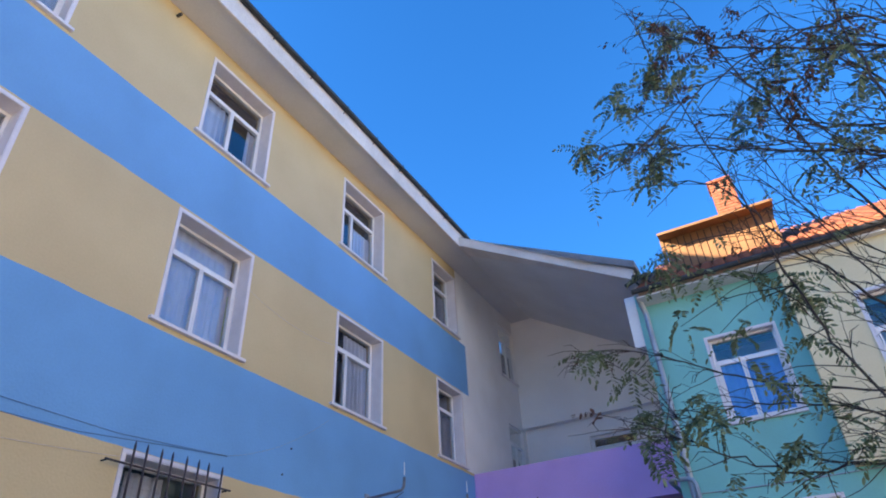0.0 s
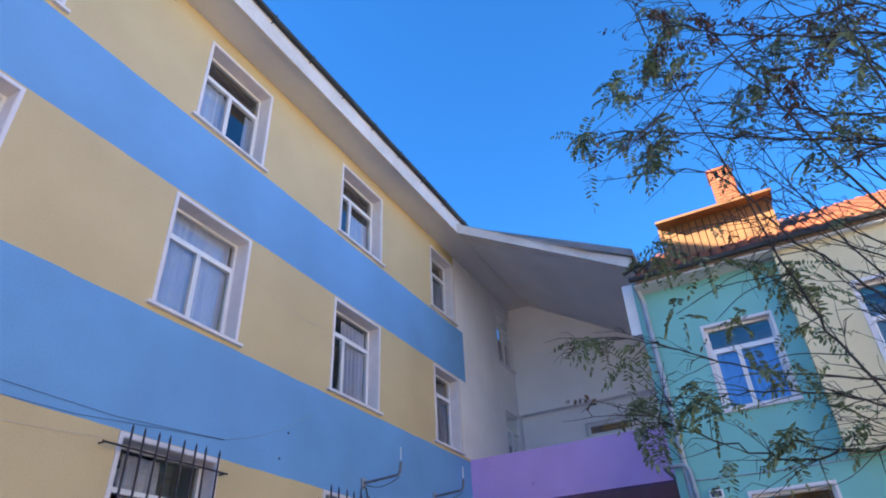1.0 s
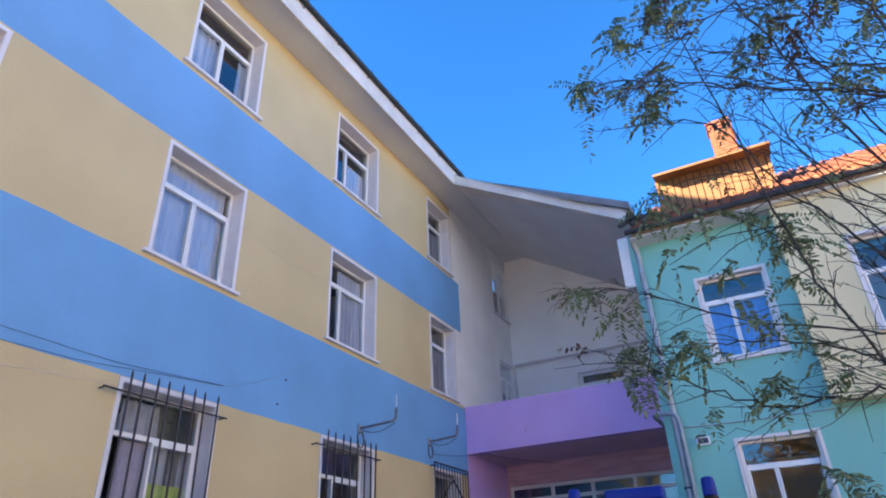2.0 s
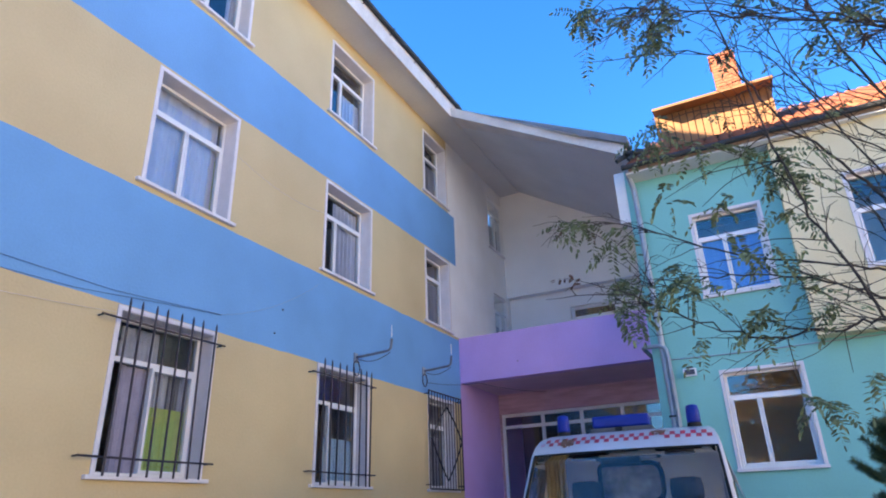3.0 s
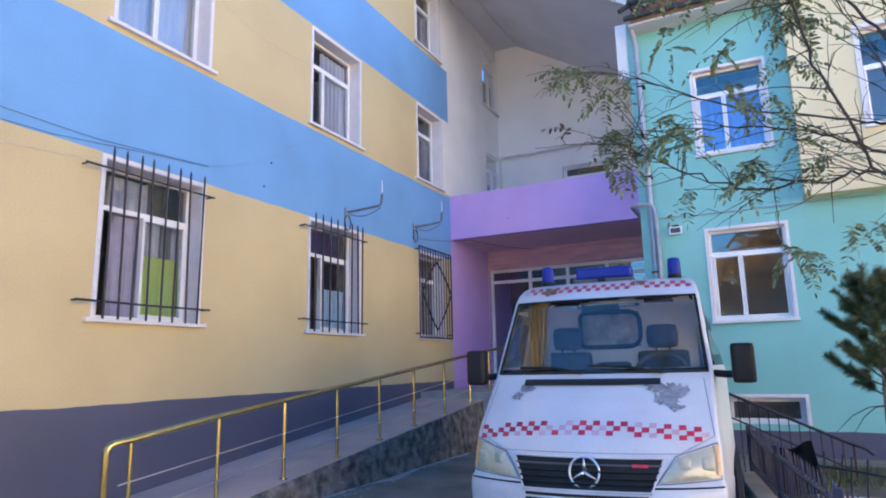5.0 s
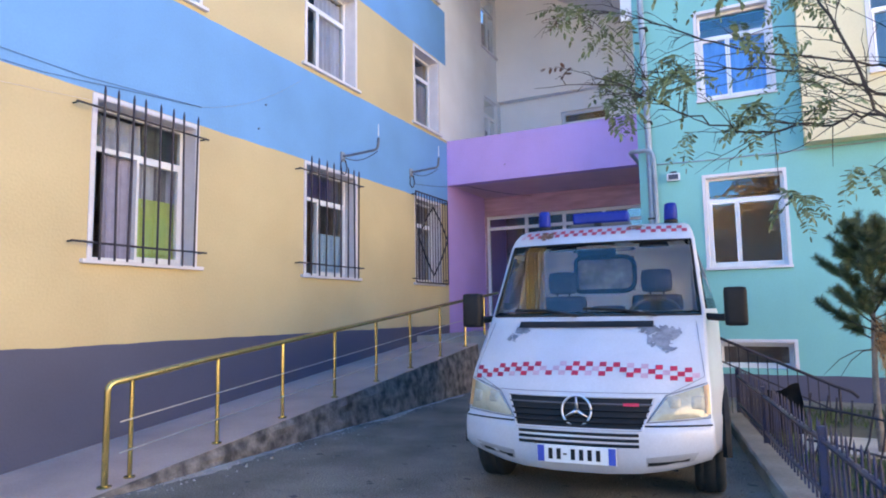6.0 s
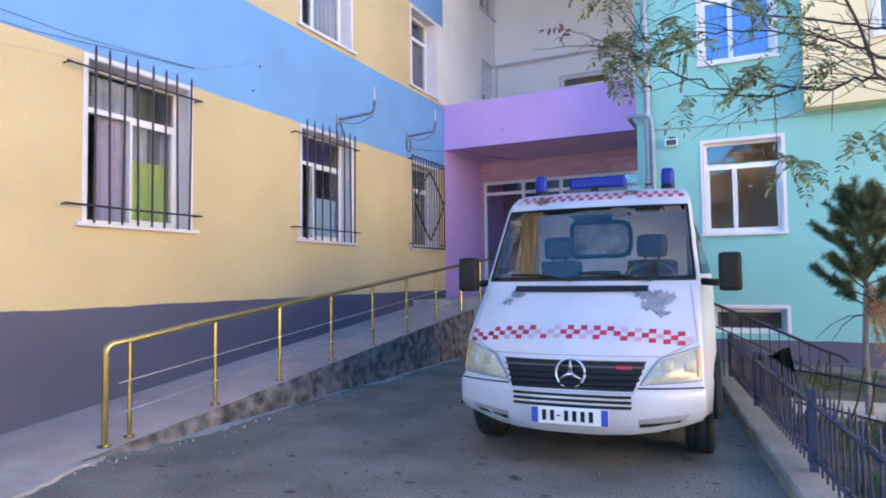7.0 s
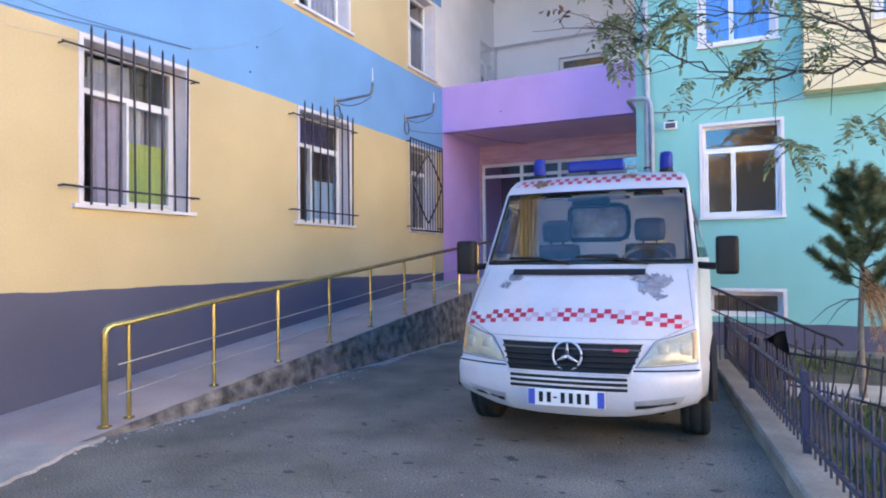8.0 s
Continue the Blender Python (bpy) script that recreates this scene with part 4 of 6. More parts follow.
# cracks that wander across the asphalt
bm = bmesh.new()
rc = random.Random(19)
for k in range(16):
    x, y, a = rc.uniform(-4.0, 0.0), rc.uniform(2.4, 6.5), rc.uniform(-0.5, 0.5) + (0 if k % 3 else 1.4)
    prev = None
    for j in range(rc.randint(18, 46)):
        wide = 0.0022 + 0.002 * noise.noise((x * 7, y * 7, k))
        pair = bm.verts.new((x - wide * math.sin(a), y + wide * math.cos(a), 0.0035)), bm.verts.new((x + wide * math.sin(a), y - wide * math.cos(a), 0.0035))
        if prev:
            bm.faces.new((prev[0], prev[1], pair[1], pair[0]))
        prev = pair
        a += rc.gauss(0, 0.28)
        x, y = x + 0.035 * math.cos(a), y + 0.035 * math.sin(a)
tagged(part("asphalt_cracks", bm, M_oil), "thin dark cracks in the asphalt", "cracks", kind="stuff")
# slurry that ran out over the asphalt along the ramp's foot
bm = bmesh.new()
prev = None
for i in range(240):
    y = 3.9 + 6.6 * i / 239
    wide = 0.10 + 0.16 * noise.noise((y * 1.7, 4.4, 0)) + 0.05 * noise.noise((y * 9.0, 1.1, 3))
    if wide < 0.012:
        prev = None
        continue
    x = RX + 0.05 + 0.04 * noise.noise((y * 1.1, 7.7, 0))
    pair = bm.verts.new((x, y, 0.007)), bm.verts.new((x + wide, y, 0.004))
    if prev:
        bm.faces.new((prev[0], prev[1], pair[1], pair[0]))
    prev = pair
tagged(part("trim_slurry", bm, M_concrete), "pale dried cement slurry along the ramp's foot", "cement slurry", kind="structure")
# facade across the yard, out of sight, added to throw the sun back
bm = bmesh.new()
box(bm, 18.0, 18.4, -13, 14, -0.3, 10.5)
box(bm, 18.4, 26, -13, 14, 10.0, 10.5)
tagged(part("wall_bounce", bm, mat("pale_render", (0.48, 0.47, 0.45), 0.85, var=0.06, scale=0.5)), "unseen pale facade added to throw sunlight back", "wall", kind="structure")
# pale paving, unseen behind the camera, added to bounce sunlight at the recess
bm = bmesh.new()
box(bm, -24, 17.8, -25.5, -7.5, -0.02, 0.03)
tagged(part("pavement_bounce", bm, mat("pale_paving", (0.74, 0.67, 0.60), 0.85, var=0.1, scale=0.7, fine=20)), "unseen pale paving added to bounce sunlight towards the recess", "pavement", kind="structure")
# crumbled bits along the ramp, grit and fallen leaflets on the asphalt
M_grit = mat("concrete_crumbs", (0.40, 0.37, 0.34), 0.9, var=0.2, scale=20, fine=80, island=0.5)
M_litter = mat("fallen_leaflets", (0.16, 0.10, 0.05), 0.9, var=0.2, scale=20, fine=80, island=0.5)
rnd = random.Random(61)
grit, litter = bmesh.new(), bmesh.new()
for k in range(1100):
    near = k < 330
    y = rnd.uniform(2.4, 9.5)
    x = RX + 0.04 + abs(rnd.gauss(0, 0.14)) if near else rnd.uniform(-4.2, 0.3)
    if not near and x > kerb_x(y) - 0.02:
        continue
    r = rnd.uniform(0.003, 0.016 if near else 0.007)
    q = [grit.verts.new((x + r * math.cos(a) * rnd.uniform(0.7, 1.2), y + r * math.sin(a) * rnd.uniform(0.7, 1.2), 0.001)) for a in (0.3, 1.5, 2.8, 4.0, 5.2)]
    top = [grit.verts.new((v.co.x * 0.5 + x * 0.5, v.co.y * 0.5 + y * 0.5, r * rnd.uniform(0.7, 1.1))) for v in q]
    grit.faces.new(top)
    for a in range(5):
        grit.faces.new((q[a], q[(a + 1) % 5], top[(a + 1) % 5], top[a]))
for k in range(420):
    y = rnd.uniform(2.4, 9.0)
    x = kerb_x(y) - abs(rnd.gauss(0, 0.9)) - 0.01
    if x < RX + 0.05:
        continue
    a, r = rnd.uniform(0, 6.28), rnd.uniform(0.010, 0.022)
    c, s = math.cos(a) * r, math.sin(a) * r
    litter.faces.new([litter.verts.new(p) for p in ((x - c, y - s, 0.005), (x + s * 0.4, y - c * 0.4, 0.009), (x + c, y + s, 0.006), (x - s * 0.4, y + c * 0.4, 0.008))])
tagged(part("rubble", grit, M_grit), "pale concrete crumbs and grit on the asphalt", "rubble", kind="stuff")
tagged(part("leaf_litter", litter, M_litter), "small brown fallen leaflets on the asphalt", "leaf litter", kind="stuff")

# ---- ambulance van ----
M_vanwhite = mat("white_van_paint", (0.55, 0.555, 0.60), 0.3, var=0.07, scale=2.5, fine=70, bump=0.02, coat=0.4)
M_black = mat("black_plastic", (0.014, 0.014, 0.016), 0.6, var=0.15, scale=8, fine=90, bump=0.1, spec=0.25)
M_rubber = mat("tyre_rubber", (0.03, 0.03, 0.032), 0.8, var=0.2, scale=9, fine=60, bump=0.3)
M_red = mat("red_film", (0.62, 0.02, 0.06), 0.45, var=0.12, scale=20, fine=90, bump=0.02)
M_pinkfilm = mat("faded_film", (0.58, 0.36, 0.44), 0.5, var=0.1, scale=20, fine=90, bump=0.02)
M_peel = mat("bare_primer", (0.26, 0.27, 0.31), 0.7, var=0.25, scale=14, fine=80, bump=0.2)
M_rust = mat("rust", (0.28, 0.12, 0.07), 0.9, var=0.25, scale=14, fine=80, bump=0.3)
M_seat = mat("seat_cloth", (0.06, 0.065, 0.085), 0.9, var=0.15, scale=9, fine=120, bump=0.2)
M_inner = mat("cab_lining", (0.88, 0.87, 0.84), 0.8, var=0.06, scale=4, fine=60)
M_dash = mat("grey_dashboard", (0.09, 0.09, 0.10), 0.6, var=0.1, scale=6, fine=80)
M_amber = mat("ochre_cab_curtain", (0.42, 0.26, 0.08), 0.9, var=0.15, scale=8, fine=60)
M_lamp = mat("headlight_lens", (0.47, 0.44, 0.33), 0.2, var=0.1, scale=9, fine=40, bump=0.05, coat=1.0)
M_reflector = mat("lamp_reflector", (0.42, 0.40, 0.33), 0.35, metal=0.0, var=0.1, scale=30, fine=90, bump=0)
M_orange = mat("orange_lens", (0.62, 0.33, 0.15), 0.3, var=0.08, scale=9, fine=40, coat=0.8)
M_fog = mat("grey_bumper_plastic", (0.36, 0.36, 0.38), 0.5, var=0.08, scale=8, fine=60)
M_chrome = mat("chrome", (0.62, 0.63, 0.66), 0.3, metal=1.0, var=0.04, scale=8, fine=60, bump=0)
M_blue_dome = mat("blue_beacon_plastic", (0.008, 0.035, 0.30), 0.35, var=0.1, scale=8, fine=60, bump=0.02, coat=0.0, spec=0.15)
M_plate = mat("number_plate_white", (0.78, 0.78, 0.78), 0.4, var=0.04, scale=8, fine=60, bump=0)
M_plateblue = mat("number_plate_blue", (0.02, 0.07, 0.42), 0.4, var=0.04, scale=8, fine=60, bump=0)
M_auto = glass_mat("tinted_windscreen", (0.96, 0.98, 0.98))
# opaque grey mottle paints the light seen through from the rear windows
M_see_through = mat("painted_see_through", (0.20, 0.22, 0.25), 0.3, var=0.35, scale=5, fine=18, bump=0, col2=(0.50, 0.52, 0.55))
van = thing("ambulance_van", pose(-1.085, 4.75, 0, 0, 0, 4.4), "white ambulance van with red checks and peeling paint", "van")
# height, how far the front lies back, half width, sweep of the corners
SHAPE = ((0.275, 0.07, 0.79, 0.24), (0.315, 0.03, 0.835, 0.24), (0.40, 0.0, 0.858, 0.23), (0.55, 0.0, 0.862, 0.23), (0.605, 0.025, 0.86, 0.22), (0.62, 0.06, 0.85, 0.21), (0.66, 0.075, 0.852, 0.21),
    (0.78, 0.115, 0.852, 0.22), (0.86, 0.16, 0.848, 0.20), (0.925, 0.22, 0.846, 0.19), (1.10, 0.47, 0.848, 0.16), (1.29, 0.75, 0.848, 0.13), (1.315, 0.78, 0.848, 0.12), (1.95, 1.30, 0.80, 0.11),
    (2.03, 1.385, 0.785, 0.11), (2.10, 1.52, 0.76, 0.11), (2.15, 1.75, 0.72, 0.10), (2.17, 2.2, 0.66, 0.08))


def van_row(z):
    for a, b in zip(SHAPE, SHAPE[1:]):
        if z <= b[0]:
            t = max(0.0, (z - a[0]) / (b[0] - a[0]))
            return tuple(p + (q - p) * t for p, q in zip(a, b))
    return SHAPE[-1]


def van_front(u, z, out=0.0):
    """A point of the van's front skin: u from -1 to 1 across, at height z, lifted by out."""
    _, yf, hw, c = van_row(z)
    lift = 0.075 * abs(u) ** 3 * max(0.0, (0.45 - z) / 0.175)
    p = Vector((u * hw, yf + c * abs(u) ** 2.6, z + lift))
    if out:
        e = 0.012
        _, y2, h2, c2 = van_row(z + e)
        dz = Vector((u * h2, y2 + c2 * abs(u) ** 2.6, z + e)) - p
        v = min(0.999, u + e) if u < 0.98 else u - e
        du = (Vector((v * hw, yf + c * abs(v) ** 2.6, z)) - p) * (1 if v > u else -1)
        nrm = du.cross(dz).normalized()
        p += nrm * out * (1 if nrm.y < 0 or nrm.z > 0.8 else -1)
    return p


def van_u(x, z):
    return max(-1, min(1, x / van_row(z)[2]))


def side_half(z):
    if z > 1.95:
        return van_row(z)[2]
    return 0.95 if z < 1.3 else 0.95 - 0.24 * ((z - 1.3) / 0.9) ** 1.25


ZS = sorted({r[0] for r in SHAPE} | {1.36, 1.45, 1.55, 1.66, 1.77, 1.86, 0.47, 0.35, 1.0, 1.05, 1.16, 1.22})
US = [-1, -0.97, -0.93, -0.85, -0.7, -0.5, -0.25, 0, 0.25, 0.5, 0.7, 0.85, 0.93, 0.97, 1]
NSIDE, LEN = 44, 4.9
body, screen, sides = bmesh.new(), bmesh.new(), {-1: bmesh.new(), 1: bmesh.new()}
rings = []
for z in ZS:
    _, yf, hw, c = van_row(z)
    yc = yf + c
    pts = [van_front(u, z) for u in US]
    right = []
    for k in range(1, NSIDE + 1):
        t = k / NSIDE
        y = yc + (LEN - yc) * t
        b = min(1, (y - yc) / 0.55)
        b = b * b * (3 - 2 * b)
        rear = 0.03 * max(0, t - 0.93) / 0.07
        lift = 0.075 * max(0.0, (0.45 - z) / 0.175)
        right.append(Vector((hw + (side_half(z) - hw) * b - rear, y, z + lift)))
    left = [Vector((-p.x, p.y, p.z)) for p in reversed(right)]
    back = [Vector((x, LEN + 0.02, z)) for x in (0.5, 0, -0.5)]
    rings.append(pts + right + back + left)
N = len(rings[0])


def target(i, j):
    """Which skin the patch between rows i, i+1 and columns j, j+1 belongs to; None where there is an opening."""
    q = [rings[i][j], rings[i][(j + 1) % N], rings[i + 1][(j + 1) % N], rings[i + 1][j]]
    cen = sum(q, Vector()) / 4
    if 1.31 < cen.z < 1.955 and j < len(US) - 1 and abs(US[j] + US[j + 1]) / 2 < 0.96:
        return screen, q
    if 1.37 < cen.z < 1.90 and abs(cen.x) > 0.6 and 0.12 < cen.y - van_row(cen.z)[1] - 0.12 and cen.y < 2.15:
        return sides[1 if cen.x > 0 else -1], q
    for wy in (0.95, 4.02):
        if abs(cen.x) > 0.75 and (cen.y - wy) ** 2 + (cen.z - 0.34) ** 2 < 0.40 ** 2:
            return None, q
    return body, q


cache = {}
for i in range(len(ZS) - 1):
    for j in range(N):
        b, q = target(i, j)
        if b is None:
            continue
        vs = []
        for p in q:
            key = (id(b), tuple(round(v, 5) for v in p))
            if key not in cache:
                cache[key] = b.verts.new(p)
            vs.append(cache[key])
        b.faces.new(vs)
body.faces.new([cache[(id(body), tuple(round(v, 5) for v in p))] for p in rings[-1]])
for b in (screen, sides[-1], sides[1]):
    bmesh.ops.recalc_face_normals(b, faces=b.faces)
    bmesh.ops.solidify(b, geom=b.faces[:], thickness=0.005)
body_ob = part("body", body, M_vanwhite, van, "white painted steel body", smooth=True)
ws_ob = part("windscreen", screen, M_auto, van, "large sloping windscreen", smooth=True)
ws_ob.visible_shadow = False
for s in (-1, 1):
    o = part("side_window", sides[s], M_auto, van, smooth=True)
    o.visible_shadow = False


def skin_grid(pts, nu, nz, out, bulge=0.0):
    """A patch on the front skin between four corners (x, z): lower inner, lower outer, upper outer, upper inner."""
    bm = bmesh.new()
    a, b, c, d = [Vector(p) for p in pts]
    g = []
    for k in range(nz + 1):
        row = []
        for i in range(nu + 1):
            s, t = i / nu, k / nz
            p = a.lerp(b, s).lerp(d.lerp(c, s), t)
            row.append(bm.verts.new(van_front(van_u(p.x, p.y), p.y, out + bulge * (1 - (2 * s - 1) ** 4) * (1 - (2 * t - 1) ** 4))))
        g.append(row)
    for k in range(nz):
        for i in range(nu):
            bm.faces.new((g[k][i], g[k][i + 1], g[k + 1][i + 1], g[k + 1][i]))
    return bm


def skin_line(pts, r, out=0.003, n=14):
    bm = bmesh.new()
    line = []
    for (xa, za), (xb, zb) in zip(pts, pts[1:]):
        line += [van_front(van_u(xa + (xb - xa) * k / n, za + (zb - za) * k / n), za + (zb - za) * k / n, out) for k in range(n)]
    line.append(van_front(van_u(*pts[-1]), pts[-1][1], out))
    return sweep(bm, line, r, 5)


for s in (-1, 1):
    h = part("headlight", skin_grid(((0.46 * s, 0.625), (0.825 * s, 0.65), (0.82 * s, 0.845), (0.58 * s, 0.775)), 10, 6, 0.006, 0.016), M_lamp, van, "yellowed clear headlight", smooth=True)
    part("indicator", skin_grid(((0.808 * s, 0.665), (0.838 * s, 0.665), (0.834 * s, 0.85), (0.80 * s, 0.84)), 3, 5, 0.016, 0.004), M_orange, van, "faded orange indicator", smooth=True)
    for px, pr in ((0.62, 0.045), (0.755, 0.05)):
        part("reflector", skin_grid((((px - pr) * s, 0.735 - pr), ((px + pr) * s, 0.735 - pr), ((px + pr) * s, 0.735 + pr), ((px - pr) * s, 0.735 + pr)), 6, 6, 0.012, 0.016), M_reflector, h, smooth=True)
    part("headlight_gasket", skin_line(((0.45 * s, 0.617), (0.84 * s, 0.642), (0.832 * s, 0.862), (0.57 * s, 0.785), (0.45 * s, 0.617)), 0.0035), M_peel, h)
    f = part("fog_slot", skin_grid(((0.44 * s, 0.335), (0.72 * s, 0.345), (0.76 * s, 0.43), (0.44 * s, 0.40)), 8, 4, 0.004), M_fog, van, smooth=True)
    part("slot", skin_grid(((0.45 * s, 0.345), (0.69 * s, 0.352), (0.70 * s, 0.375), (0.45 * s, 0.370)), 6, 2, 0.008), M_black, f, smooth=True)
g = part("grille", skin_grid(((-0.41, 0.575), (0.41, 0.575), (0.49, 0.765), (-0.49, 0.765)), 16, 6, 0.008), M_black, van, "black slatted grille", smooth=True)
for z in (0.605, 0.645, 0.685, 0.725):
    w = 0.43 + (z - 0.6) * 0.4
    part("slat", skin_line(((-w, z), (w, z)), 0.008, 0.016), M_black if z < 0.7 else M_dash, g)
part("grille_rim", skin_line(((-0.42, 0.572), (0.42, 0.572), (0.50, 0.77), (-0.50, 0.77), (-0.42, 0.572)), 0.007, 0.012), M_vanwhite, g)
part("badge", skin_grid(((0.30, 0.712), (0.40, 0.712), (0.40, 0.732), (0.30, 0.732)), 4, 2, 0.027), M_red, g, "small red badge")
em = bmesh.new()
cen = van_front(0, 0.675, 0.04)
sweep(em, [cen + Vector((0.098 * math.cos(a), 0.02 * math.sin(a), 0.098 * math.sin(a))) for a in (6.2832 * k / 28 for k in range(29))], 0.008, 8)
for a in (90, 210, 330):
    tube(em, cen, cen + Vector((0.092 * math.cos(radians(a)), 0, 0.092 * math.sin(radians(a)))), 0.016, 0.005, 6)
part("emblem", em, M_chrome, van, "round chrome emblem", smooth=True)
for z in (0.475, 0.51, 0.545):
    part("intake_slot", skin_line(((-0.40, z), (0.40, z)), 0.011, 0.0), M_black, van)
part("bumper_seam", skin_line(((-0.85, 0.60), (0.85, 0.60)), 0.006, 0.002, 30), M_black, van)
part("bonnet_seam", skin_line(((-0.80, 1.27), (-0.82, 0.90), (-0.60, 0.80)), 0.0022, 0.001), M_peel, van)
part("bonnet_seam", skin_line(((0.78, 1.27), (0.82, 0.90), (0.60, 0.80)), 0.0022, 0.001), M_peel, van)
part("bonnet_seam", skin_line(((-0.60, 0.80), (0.60, 0.80)), 0.0022, 0.001), M_peel, van)
part("cowl_grille", skin_grid(((-0.56, 1.222), (0.48, 1.222), (0.48, 1.268), (-0.56, 1.268)), 18, 3, 0.010, 0.006), M_black, van, "black plastic cowl strip", smooth=True)
part("windscreen_seal", skin_line(((-0.815, 1.318), (0.815, 1.318), (0.765, 1.945), (-0.765, 1.945), (-0.815, 1.318)), 0.010, 0.004, 18), M_black, van)
for xa, xb, zb in ((-0.10, -0.62, 1.352), (0.50, -0.06, 1.362)):
    part("wiper", skin_line(((xa, 1.30), ((xa + xb) / 2, 1.348), (xb, zb)), 0.013, 0.022), M_black, van)

# checks: squares of film, many of them gone or faded
rnd = random.Random(17)


def checks(x0, x1, zc, cell, rows, lost, faded_share, name):
    tall = cell * (0.62 if rows == 3 else 0.8)
    for i in range(int((x1 - x0) / cell)):
        for k in range(rows):
            x, v = x0 + i * cell, rnd.random()
            if (i + k) % 2 or v < lost:
                continue
            droop = -0.055 * abs((x + cell / 2) / 0.85) ** 2.2 if rows == 3 else 0.0
            z = zc + droop + (k - rows / 2) * tall
            faded = v < lost + faded_share(x)
            b = bmesh.new()
            b.faces.new([b.verts.new(van_front(van_u(px, pz), pz, 0.003)) for px, pz in ((x, z), (x + cell, z), (x + cell, z + tall), (x, z + tall))])
            part(name, b, M_pinkfilm if faded else M_red, van, "faded pinkish film square" if faded else "")


checks(-0.81, 0.82, 0.950, 0.047, 3, 0.05, lambda x: 0.66 if (-0.22 < x < -0.06 or 0.30 < x < 0.46 or 0.62 < x < 0.78) else 0.18, "bonnet_check")
checks(-0.73, 0.74, 2.06, 0.042, 2, 0.03, lambda x: 0.06, "roof_check")


def peel(x0, x1, z0, z1, thr, cell, material, seed, label, name="peeled_patch", out=0.0045):
    bm = bmesh.new()
    nx, nz = int((x1 - x0) / cell), int((z1 - z0) / (cell * 0.6))
    for i in range(nx):
        for k in range(nz):
            s, t = (i + 0.5) / nx * 2 - 1, (k + 0.5) / nz * 2 - 1
            v = 0.7 * noise.noise((s * 1.7 + seed, t * 1.7, 0)) + 0.6 * noise.noise((s * 5 + seed, t * 5, 3)) + 0.9 * (1 - s * s - t * t)
            if v > thr:
                x, z, dz = x0 + i * cell, z0 + k * cell * 0.6, cell * 0.6
                bm.faces.new([bm.verts.new(van_front(van_u(px, pz), pz, out)) for px, pz in ((x, z), (x + cell, z), (x + cell, z + dz), (x, z + dz))])
    return tagged(part(name, bm, material, van, label), kind="stuff")


M_primer = mat("pale_worn_primer", (0.30, 0.31, 0.36), 0.7, var=0.25, scale=18, fine=90, bump=0.2, col2=(0.13, 0.14, 0.18))
peel(0.44, 0.68, 1.04, 1.27, 0.34, 0.008, M_primer, 5.2, "pale mottled patch where the paint has peeled")
peel(0.36, 0.54, 1.17, 1.255, 0.25, 0.008, M_peel, 8.1, "dark bare patch beside the cowl", out=0.006)
peel(-0.62, -0.44, 1.17, 1.25, 0.30, 0.008, M_peel, 2.7, "grey bare streak beside the cowl")
peel(-0.64, -0.54, 1.11, 1.19, 0.45, 0.008, M_peel, 4.4, "grey bare streak beside the cowl")
peel(-0.55, -0.40, 2.00, 2.10, 0.2, 0.009, M_rust, 1.3, "brown rust patch on the roof edge", "rust_patch")
peel(0.24, 0.40, 2.06, 2.13, 0.3, 0.009, M_rust, 6.6, "brown rust patch on the roof edge", "rust_patch")

# number plate, with plain bars for its writing
pl = bmesh.new()
box(pl, -0.262, 0.262, -0.030, -0.016, 0.352, 0.466, 0.004)
plate = part("number_plate", pl, M_plate, van, "white number plate with blue ends", )
for x0, x1 in ((-0.258, -0.212), (0.212, 0.258)):
    bm = bmesh.new()
    box(bm, x0, x1, -0.034, -0.0305, 0.356, 0.462)
    part("plate_band", bm, M_plateblue, plate)
for x in (-0.17, -0.115, -0.02, 0.035, 0.09, 0.145):
    bm = bmesh.new()
    box(bm, x - 0.014, x + 0.014, -0.034, -0.0305, 0.375, 0.445)
    part("plate_bar", bm, M_black, plate)
bm = bmesh.new()
box(bm, -0.085, -0.060, -0.034, -0.0305, 0.405, 0.415)
part("plate_bar", bm, M_black, plate)

# mirrors
for s in (-1, 1):
    bm = bmesh.new()
    box(bm, (0.98 * s if s > 0 else -0.93), (1.14 * s if s > 0 else -1.09), 0.80, 0.92, 1.23, 1.52, 0.035)
    mir = part("mirror", bm, M_black, van, "tall black door mirror", smooth=True)
    bm = bmesh.new()
    sweep(bm, arc([(0.86 * s, 1.0, 1.30), (0.98 * s, 0.92, 1.29), (1.08 * s, 0.87, 1.33)]), 0.028, 8)
    part("mirror_arm", bm, M_black, mir)
    bm = bmesh.new()
    box(bm, (0.995 * s if s > 0 else -0.945), (1.125 * s if s > 0 else -1.075), 0.921, 0.926, 1.26, 1.49, 0.002)
    part("mirror_glass", bm, M_chrome, mir)

# beacons and light bar
for s in (-1, 1):
    bm = bmesh.new()
    tube(bm, (0.60 * s, 1.93, 2.12), (0.60 * s, 1.93, 2.195), 0.068, 0.06, 16)
    base = part("beacon_base", bm, M_black, van)
    bm = bmesh.new()
    sweep(bm, [(0.60 * s, 1.93, z) for z in (2.195, 2.21, 2.30, 2.345, 2.355)], 0.05, 16, [0.056, 0.061, 0.059, 0.052, 0.03])
    part("beacon", bm, M_blue_dome, van, "blue flashing beacon", smooth=True)
bm = bmesh.new()
box(bm, -0.36, 0.22, 2.02, 2.30, 2.165, 2.22, 0.01)
lb = part("light_bar", bm, M_dash, van, "dark base of the roof light bar")
bm = bmesh.new()
